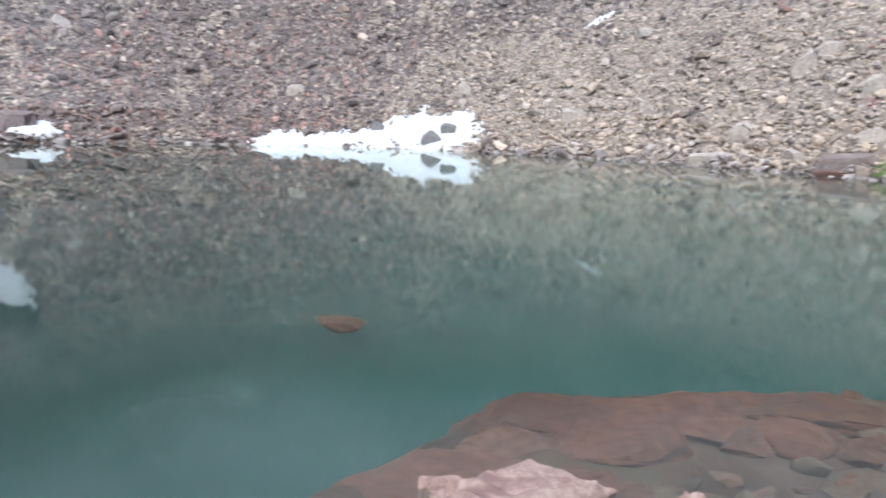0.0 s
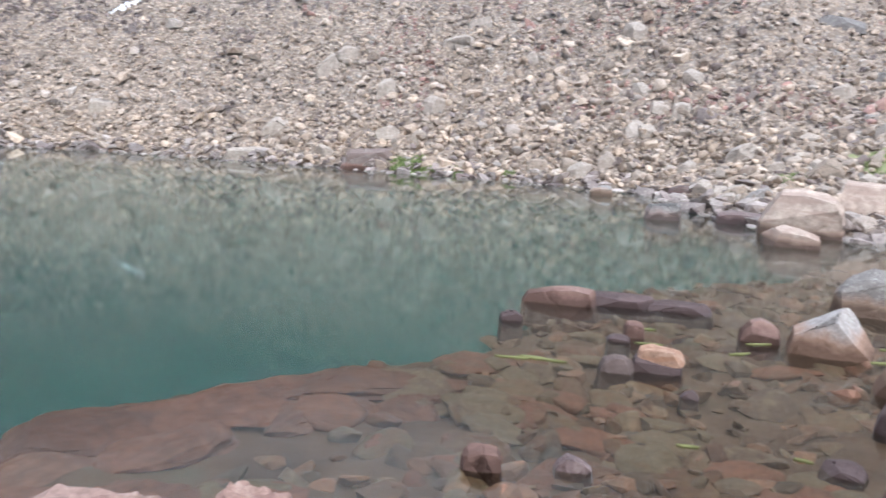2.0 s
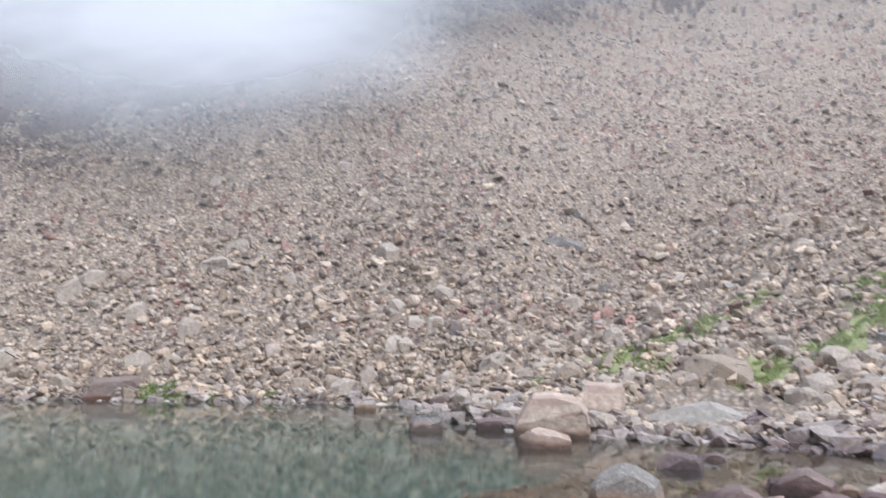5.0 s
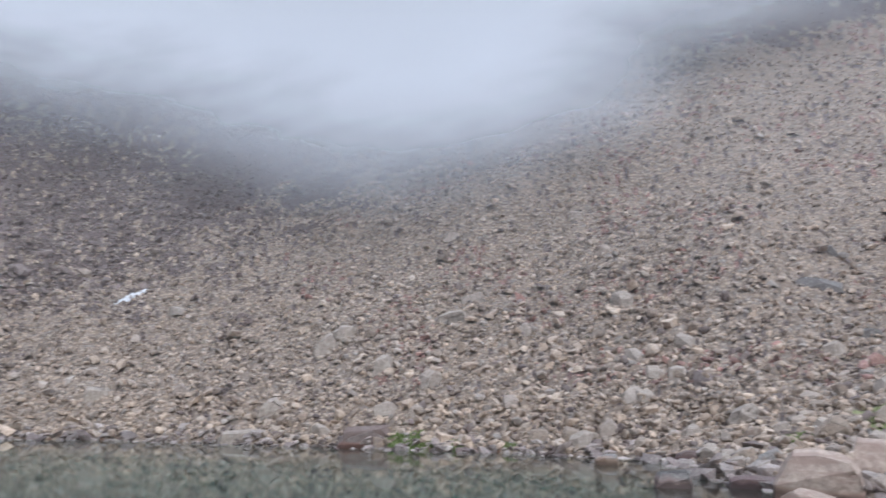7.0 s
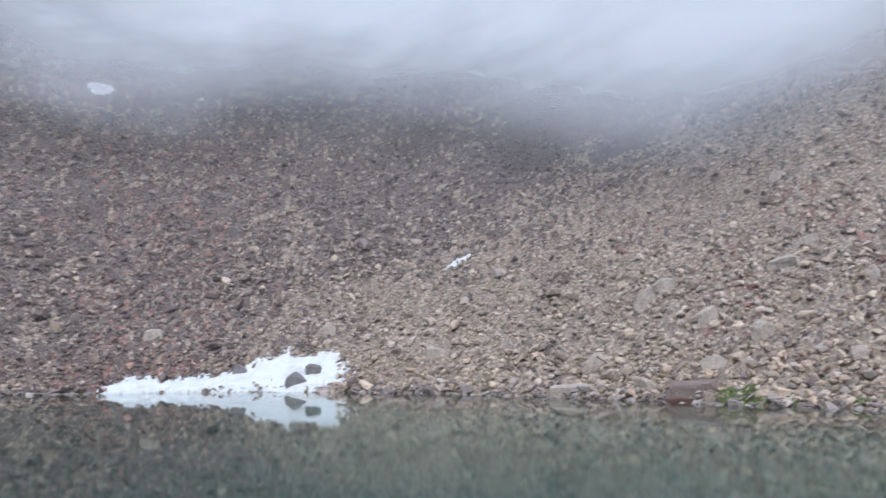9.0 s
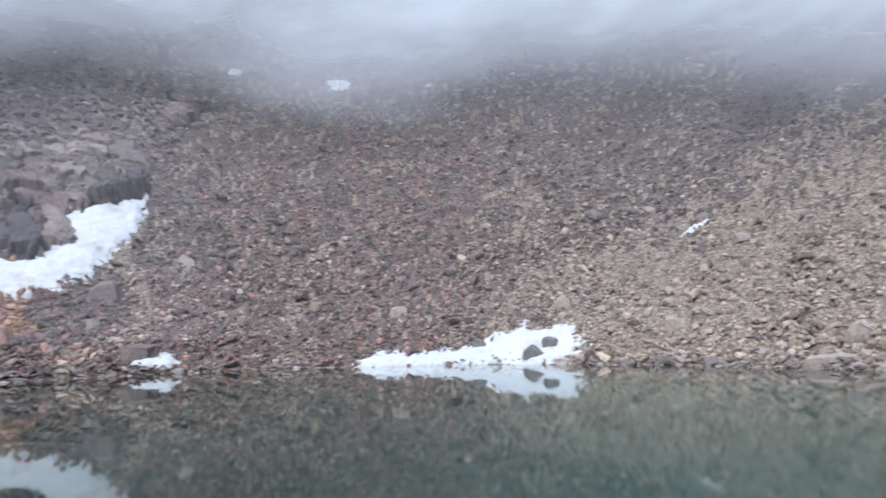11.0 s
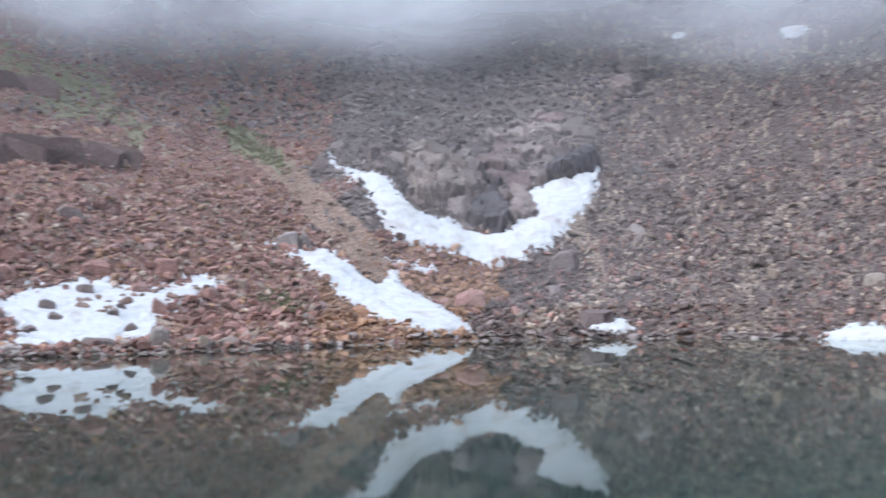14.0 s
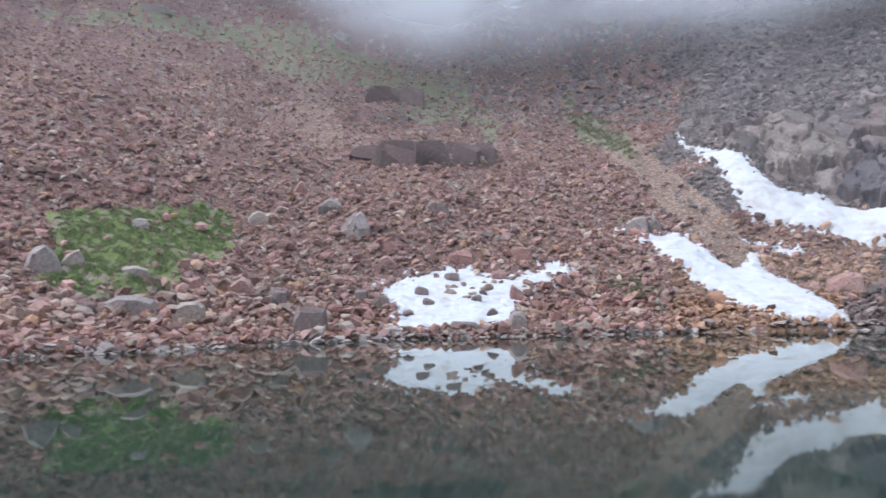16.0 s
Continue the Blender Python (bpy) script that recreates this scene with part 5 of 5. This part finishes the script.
def jointed(label, material, blocks, seed):
    """Bedrock showing as a row of jointed blocks, one mass."""
    verts, faces, top = [], [], 0
    x0, y0 = blocks[0][0], blocks[0][1]
    for k, (x, y, w, d, h, shape) in enumerate(blocks):
        v, f = cut_stone(w, d, h, 1.2, shape, seed + k, 12, .06)
        yaw = -math.degrees(math.atan2(x, y))
        v = v @ turn(-18, 11 * math.sin(k * 2.1 + 1), yaw).T + np.array([x - x0, y - y0, float(height(x, y)) - .5])
        verts.append(v)
        faces.append(f + top)
        top += len(v)
    ob = link_mesh("rock_outcrop", np.vstack(verts), np.vstack(faces), [material])
    ob.matrix_world = pose(x0, y0, 0)
    ob.data.set_sharp_from_angle(angle=radians(28))
    return tagged(ob, label, "outcrop", "bare rock outcrops")


SCAR_BLOCKS = [(-89.3, 31.6, 5.0, 2.5, 1.3, "slab"), (-85.1, 33.6, 5.3, 2.6, 3.1, "box"), (-82.3, 36.0, 4.6, 2.3, 3.6, "block"), (-84.3, 40.6, 4.3, 2.1, 3.2, "box"), (-85.0, 44.1, 3.6, 1.8, 2.6, "block")]
LEDGE_BLOCKS = [(-110.9, 40.8, 5.2, 2.6, 2.8, "block"), (-110.0, 44.4, 5.0, 2.5, 3.1, "slab")]
jointed("bare red-brown jointed rock scar in the slope", SCAR, SCAR_BLOCKS, 720)
jointed("dark rock ledge in the grassy slope", SCAR, LEDGE_BLOCKS, 740)
crag(-53.2, 104.6, 32.0, 6.5, 4, 4.2, 28, R_CLIFF, "dark notched rock rib below the cloud", 38, 22, .1, 14)
crag(-57.5, 115, 38.0, 8, 5, 5.0, 27, R_CLIFF, "grey rock rib fading into the cloud", 39, 22, .1)
crag(-84.5, 82.5, 33.2, 5.5, 3, 2.4, 45, R_CLIFF, "dark rock ledge among grey blocks", 40, 22, .1, 14)
crag(28.2, 7.0, .2, 3.2, 2.4, 1.3, -76, R_SLAB, "smooth grey glaciated rock dome beside grass", 45, 8, .05, blocks=0)
crag(33.0, 9.2, 1.6, 4.2, 2.6, 1.2, -74, R_SLAB, "grey ledged rock slab above the inlet", 46, 10, .07, blocks=0)
crag(23.8, 9.9, -.1, 4.2, 1.8, .75, -68, R_SLAB, "low pale rock slab along the inlet's shore", 47, 9, .06, blocks=0)
crag(37.6, 15.2, 5.0, 3.0, 1.6, .7, -66, R_SLAB, "low grey slab in the scree", 48, 9, .07, blocks=0)

# ---- loose stones of the bank, the inlet and the lake bed ----
KIT = []
for k, mat in enumerate((R_MAUVE, R_PINK, R_GREY, R_PALE, R_DARK, R_RUST, R_MAUVE, R_BROWN, R_PALE, R_PINK, R_ORANGE, R_BUFF)):
    v, f = cut_stone(2, 2, 1.5, .5, ("block", "wedge", "slab", "lean", "round", "fin")[k % 6], 300 + k, 8)
    me = link_mesh("stone", v - np.array([0, 0, .5]), f, [mat])
    me.data.set_sharp_from_angle(angle=radians(30))
    KIT.append((me, mat))


def loose(x, y, z, w, d, h, rng, pick, where, group):
    master, mat = KIT[pick]
    ob = copy_thing(master, pose(x, y, z, rng.uniform(-14, 14), rng.uniform(-14, 14), rng.uniform(0, 360)) @ Matrix.Diagonal((w / 2, d / 2, h / 2, 1)))
    ob.scale = (w / 2, d / 2, h / 2)
    return tagged(ob, WORDS[mat] + " stone " + where, "stone", group)


def gravel(label, outline, count, small, large, flat, material, seed, wet=False):
    """Stones too many to pick apart, in one mesh."""
    rng = np.random.default_rng(seed)
    poly = np.array(outline, float)
    p = rng.uniform(poly.min(0), poly.max(0), (count * 4, 2))
    p = p[signed(poly, p[:, 0], p[:, 1]) < 0][:count]
    g = height(p[:, 0], p[:, 1])
    if wet:
        g = np.maximum(g, -.1)
    size = rng.uniform(small ** .5, large ** .5, len(p)) ** 2
    scatter("loose_stones", label, material, np.column_stack([p, g]), size, rng, 2 if count > 300 else 3, flat, .25)


def strew(outline, count, small, large, flat, picks, seed, where, group, wet=False):
    rng = np.random.default_rng(seed)
    poly = np.array(outline, float)
    lo, hi = poly.min(0), poly.max(0)
    made, places = 0, []
    while made < count:
        p = rng.uniform(lo, hi)
        if signed(poly, p[:1], p[1:])[0] > 0:
            continue
        w = rng.uniform(small ** .5, large ** .5) ** 2
        if any((p[0] - a) ** 2 + (p[1] - b) ** 2 < (.42 * (w + c)) ** 2 for a, b, c in places):
            w *= .7
        g = float(height(p[0], p[1]))
        made += 1
        places.append((p[0], p[1], w))
        h = w * rng.uniform(*flat)
        loose(p[0], p[1], (max(g, -.12) if wet else g) + h * .18, w, w * rng.uniform(.6, .95), h, rng, int(rng.choice(picks)), where, group)


strew([(4.2, 1.6), (5.8, 2.1), (7.5, 2.4), (10, 3.3), (11, 2.5), (10.5, .6), (7, .2), (4.4, .3)], 230, .14, .42, (.5, .85), [0, 1, 2, 3, 3, 4, 5, 6, 7, 8, 9, 10, 11], 21,
      "heaped on the lake bank", "loose stones on the bank")
L_MAUVE = stone("mauve_bank_stones", [(.18, .125, .112), (.29, .215, .19), (.24, .19, .175), (.35, .275, .24), (.4, .365, .33), (.22, .14, .115)], 12, .1, True, .4, .7)
L_DARK = stone("dark_bank_stones", [(.1, .075, .075), (.18, .13, .125), (.14, .115, .12), (.22, .17, .16)], 12, .05, True, .4, .5)
L_PALE = stone("pale_bank_stones", [(.27, .25, .24), (.42, .4, .38), (.35, .31, .29), (.46, .43, .4), (.3, .22, .19)], 12, .12, True)
gravel("mauve and brown flat stones at the inlet", [(10.4, 4.0), (12.2, 5.4), (14.5, 4.6), (16, 2.6), (15.5, 1.2), (11.5, 2.2)], 90, .2, .7, (.3, .6), L_MAUVE, 22, True)
gravel("dark wet stones at the edge of the inlet", [(20.2, 9.4), (22.5, 8.8), (23, 3.4), (20.6, 2.8), (20.0, 5.5)], 170, .2, .7, (.4, .7), L_DARK, 23, True)
gravel("pale grey stones among grass beyond the inlet", [(24, 3.8), (32, 3.0), (34, 7.5), (27, 8.5)], 110, .3, 1.1, (.45, .8), L_PALE, 24)
gravel("dark mauve pebbles between the bank boulders", [(4.2, 1.7), (5.8, 2.2), (7.5, 2.6), (10, 3.4), (11, 2.5), (10.5, .4), (7, -.2), (3.8, .2)], 700, .06, .2, (.5, .9), L_DARK, 25)
gravel("mauve and grey stones on the flat bank", [(10.5, 3.0), (13, 4.6), (15.5, 3.6), (17.5, 1.0), (25, 2.2), (26, -2), (11, -.5)], 330, .2, .7, (.35, .7), L_MAUVE, 28, True)
BLOCKS = stone("grey_blocks", [(.14, .115, .115), (.22, .187, .183), (.18, .15, .15), (.26, .225, .217), (.2, .15, .14)], 4, .08, True)
gravel("large grey blocks below the cloud", [(-46, 78), (-52, 104), (-66, 118), (-92, 100), (-88, 78), (-66, 66), (-58, 70)], 1100, .4, 1.4, (.45, .85), BLOCKS, 26)
gravel("grey and brown blocks of the upper hollow", [(-98, 60), (-130, 88), (-100, 110), (-84, 84)], 560, .4, 1.5, (.45, .85), BLOCKS, 27)
SHORE_BLOCKS = stone("brown_blocks", [(.25, .175, .145), (.35, .26, .215), (.29, .215, .18), (.38, .3, .25), (.31, .21, .165)], 4, .08, True)
gravel("large brown and tan blocks above the shore", [(-54.0, -5.3), (-53.2, 1.5), (-54.6, 6.2), (-58.5, 10.7), (-60.8, 20.4), (-51.6, 14.2), (-48.7, 4.6), (-47.8, -3.9)], 230, .4, 1.3, (.5, .85), SHORE_BLOCKS, 71)
gravel("brown blocks along the top of a snow patch", [(-57.0, 25.9), (-57.7, 30.5), (-55.6, 33.9), (-55.9, 37.4), (-53.4, 36.8), (-53.1, 32.4), (-54.3, 28.7), (-52.5, 24.7)], 46, .4, 1.0, (.6, .95), SHORE_BLOCKS, 72)
KIT_SUNK = []
for k in range(6):
    v, f = rock_form(400 + k, 3, 13, .03, .5)
    me = link_mesh("sunken_stone", v, f, [R_SUNK])
    KIT_SUNK.append(me)


def sunken(x, y, w, d, yaw, drop=None):
    k = int(abs(x * 7 + y * 13)) % 6
    g = min(float(height(x, y)), -.17) if drop is None else drop
    ob = copy_thing(KIT_SUNK[k], pose(x, y, g + .03, 3 * math.sin(x * 5), 3 * math.cos(y * 7), yaw + 20 * math.sin(x * 9 + y)))
    ob.scale = (w * .5, d * .5, .1)
    return tagged(ob, "flat rust-brown stone lying under shallow water", "stone", "flat stones on the lake bed")


sunken(2.89, 5.59, 0.58, 0.60, -27)
sunken(4.15, 6.12, 0.57, 0.58, -34)
sunken(5.28, 5.54, 0.50, 0.88, -44)
sunken(5.00, 4.57, 0.60, 0.70, -48)
sunken(4.56, 3.81, 0.53, 0.57, -50)
sunken(4.92, 3.23, 1.12, 1.00, -57)
sunken(4.46, 5.56, 0.65, 0.65, -39)
sunken(3.79, 4.31, 0.96, 0.61, -41)
sunken(4.92, 4.08, 0.29, 0.44, -50)
sunken(5.38, 3.95, 0.52, 0.48, -54)
sunken(3.73, 6.72, 0.89, 1.41, -29)
sunken(5.58, 3.34, 0.45, 0.76, -59)
sunken(6.75, 4.83, 0.65, 0.87, -54)
sunken(3.38, 5.13, 0.72, 0.76, -33)
sunken(4.02, 4.94, 0.38, 0.63, -39)
sunken(3.73, 3.79, 0.45, 0.33, -45)
sunken(4.11, 3.48, 0.37, 0.38, -50)
sunken(6.79, 4.22, 0.59, 0.88, -58)
sunken(5.33, 2.97, 0.41, 0.63, -61)
sunken(2.70, 6.48, 0.79, 0.69, -23)
sunken(3.26, 6.86, 0.72, 0.60, -25)
rng = np.random.default_rng(29)
for k in range(230):
    a, q = rng.uniform(4, 66), rng.uniform(4.2, 15)
    x, y = q * math.sin(radians(a)), q * math.cos(radians(a))
    if -.75 < float(height(x, y)) < -.06 and (a > 24 or q < 5.6):
        w = rng.uniform(.4, 1.0) ** 2
        sunken(x, y, w, w * rng.uniform(.5, .9), rng.uniform(0, 180))

sunken(-1.8, 10.6, .75, .5, 0, -.42)


def cobbles():
    rng = np.random.default_rng(30)
    a, q = np.radians(rng.uniform(12, 75, 1900)), rng.uniform(3.2, 19, 1900)
    x, y = q * np.sin(a), q * np.cos(a)
    g = height(x, y)
    ok = (g < -.09) & (g > -.6) & ((a > radians(34)) | (q < 6))
    scatter("bed_cobbles", "rust-brown and olive cobbles on the shallow lake bed", R_BED, np.column_stack([x, y, g])[ok], rng.uniform(.28, .62, ok.sum()) ** 2, rng, 2, (.3, .6), .3)


cobbles()
for ob in [m for m, q in KIT] + KIT_SUNK:
    bpy.data.objects.remove(ob)

# the red ledge that drops into deep water: thin beds stacked one over another
def ledge(x, y, w, d, top, yaw, seed):
    rng = np.random.default_rng(seed)
    v, f = rock_form(seed, 5, 12, .05, .6, .5)
    v = v * np.array([w * .5, d * .5, .2])
    bed = np.floor((v[:, 2] + .03 * lumps(v + seed, 1.2)) * 16)
    v[:, :2] *= (1 + .07 * np.sin(bed * 2.3 + seed))[:, None]
    v[:, 2] += .02 * lumps(v + seed, 3.1) + .008 * lumps(v + seed, 11)
    ob = link_mesh("sunken_ledge", v, f, [R_LEDGE])
    ob.matrix_world = pose(x, y, top - .2, rng.uniform(-4, 4), rng.uniform(-4, 4), yaw)
    ob.data.set_sharp_from_angle(angle=radians(30))
    return tagged(ob, "rust-red bedded rock ledge under clear shallow water", "ledge", "red ledges under water")


for k, (x, y, w, d, top, yaw) in enumerate(((.9, 7.2, 1.9, 1.0, -.12, 22), (2.3, 7.45, 2.2, .9, -.10, 6), (3.9, 7.5, 2.0, .9, -.13, -8), (.35, 6.5, 1.6, 1.0, -.15, 40), (1.3, 6.5, 1.5, .6, -.13, 12),
                                            (-.2, 5.8, 1.5, .9, -.17, 52), (2.9, 6.95, 1.3, .5, -.15, -4), (.75, 5.9, 1.3, .6, -.10, 15), (-.6, 5.1, 1.2, .7, -.18, 60), (3.9, 6.75, 1.0, .5, -.12, 10),
                                            (1.2, 5.4, 1.2, .5, -.05, 5), (5.2, 7.6, 1.5, .7, -.17, -12))):
    ledge(x * .94, y * .94, w * 1.15, d * 1.25, top + .035, yaw, 61 + k)


# ---- stones along the waterline, grass and weed ----
def shore_stones():
    rng = np.random.default_rng(41)
    k = len(SHORE)
    u = rng.uniform(0, k, 5200)
    i = u.astype(int) % k
    p = SHORE[i] + (SHORE[(i + 1) % k] - SHORE[i]) * (u % 1)[:, None] + rng.normal(0, .55, (5200, 2))
    p = p[(np.hypot(p[:, 0], p[:, 1]) > 22) & (np.hypot(p[:, 0] - 23.2, p[:, 1] - 10.3) > 2.8) & (signed(np.array(SHORE_SNOW), p[:, 0], p[:, 1]) > .6)]
    pts = np.column_stack([p, np.maximum(-.1, height(p[:, 0], p[:, 1]))])
    sizes = np.minimum(1.3, rng.lognormal(math.log(.34), .5, len(p)))
    scatter("shore_stones", "mauve-grey stones along the waterline", stone("shore_rock", [(.17, .135, .13), (.32, .275, .255), (.25, .215, .205), (.4, .355, .325)], 8, .1, True),
            pts, sizes, rng, 1, (.3, .6), .2)


shore_stones()


def grass(label, outline, count, tall, material, seed, clump=.8):
    rng = np.random.default_rng(seed)
    poly = rounded(outline, 4)
    p = rng.uniform(poly.min(0), poly.max(0), (count * 3, 2))
    p = p[(signed(poly, p[:, 0], p[:, 1]) + .5 * tall * 4 * waves(p[:, 0], p[:, 1], 1.2 + 3 * tall) < 0) & (waves(p[:, 1], p[:, 0], .8 + 4 * tall) < clump)][:count]
    g = height(p[:, 0], p[:, 1])
    n, blades = len(p), 6
    c = np.repeat(np.column_stack([p, g + .02]), blades, 0)
    c[:, :2] += rng.normal(0, tall * .35, (n * blades, 2))
    a = rng.uniform(0, 2 * np.pi, n * blades)
    t = tall * rng.uniform(.5, 1.1, n * blades)
    side = np.stack([np.cos(a), np.sin(a), 0 * a], -1) * (tall * .16)
    tip = c + np.stack([rng.normal(0, .35, n * blades) * t, rng.normal(0, .35, n * blades) * t, t], -1)
    verts = np.stack([c - side, c + side, tip], 1).reshape(-1, 3)
    ob = link_mesh("grass", verts, np.arange(len(verts)).reshape(-1, 3), [material])
    return tagged(ob, label, "grass", kind="stuff")


grass("bright green alpine grass among red stones", LEFT_TURF, 5200, .22, GRASS, 51, .3)
grass("thin green turf on the upper red slope", UPLAND_TURF, 2400, .36, DRYGRASS, 52, -.05)
grass("green turf streak on the red slope", STREAK_TURF, 1800, .36, DRYGRASS, 54, .2)
grass("thin turf patch beside the snow tongue", [(-52.5, 38.5), (-50, 40.5), (-47.5, 39.5), (-49, 37.5)], 700, .25, DRYGRASS, 56, .6)
grass("green grass between boulders and slabs", INLET_TURF, 3600, .13, PALEGRASS, 57, .5)
grass("green grass in the scree behind boulders", SCREE_TURF, 2400, .14, PALEGRASS, 58, .1)
grass("green grass tuft at the water's edge", [(17.3, 36.2), (17.9, 36.4), (20.2, 32.9), (19.7, 32.4)], 800, .2, GRASS, 59, 1.5)
grass("small green grass tuft at the shore", [(21.3, 31.0), (21.7, 31.1), (22.0, 30.5), (21.6, 30.4)], 170, .18, GRASS, 60, 1.5)
grass("small green grass tuft behind a boulder", [(23.6, 17.6), (24.6, 18.1), (25.0, 17.6), (24.0, 17.1)], 200, .24, GRASS, 61, 1.5)
grass("bright green grass tuft among bank stones", [(6.8, .75), (7.0, 1.1), (7.7, 1.25), (8.1, .9), (8.0, .4), (7.2, .4)], 1000, .09, GRASS, 62, 1.5)
grass("green grass patch above the grey slabs", UPPER_TURF, 900, .16, PALEGRASS, 63, .1)

WEED = grass_material("yellow_green_weed", (.13, .135, .05), (.21, .21, .085))
for x, y, w, yaw, seed in ((8.2, 6.1, .35, 20, 1), (5.25, 6.65, .5, 50, 2), (5.0, 6.8, .3, 40, 3), (7.3, 7.2, .35, 30, 4), (6.9, 6.6, .3, 45, 5), (7.6, 5.9, .25, 10, 6), (4.9, 4.2, .16, 40, 7), (6.9, 3.6, .3, 30, 8),
                           (6.75, 3.3, .25, 15, 9), (5.55, 3.6, .14, 60, 10), (5.2, 2.2, .12, 0, 11), (8.9, 5.0, .3, 30, 12), (9.6, 5.3, .3, 15, 13)):
    rng = np.random.default_rng(seed)
    a = np.linspace(0, 2 * np.pi, 18, endpoint=False)
    q = 1 + .3 * np.sin(3 * a + seed) + rng.normal(0, .12, 18)
    ring = np.stack([np.cos(a) * w * .5 * q, np.sin(a) * w * .07 * q], -1)
    top = np.column_stack([ring, np.full(18, .012)])
    low = np.column_stack([ring * .9, np.full(18, -.012)])
    verts = np.vstack([top, low, [[0, 0, .018]], [[0, 0, -.016]]])
    tri = [(i, (i + 1) % 18, 36) for i in range(18)] + [(18 + (i + 1) % 18, 18 + i, 37) for i in range(18)]
    for i in range(18):
        tri += [(i, 18 + i, (i + 1) % 18), ((i + 1) % 18, 18 + i, 18 + (i + 1) % 18)]
    ob = link_mesh("water_weed", verts, np.array(tri), [WEED])
    ob.matrix_world = pose(x, y, .004, 0, 0, -yaw)
    tagged(ob, "yellow-green weed mat floating on the shallows", "water weed", "weed mats on the shallows")
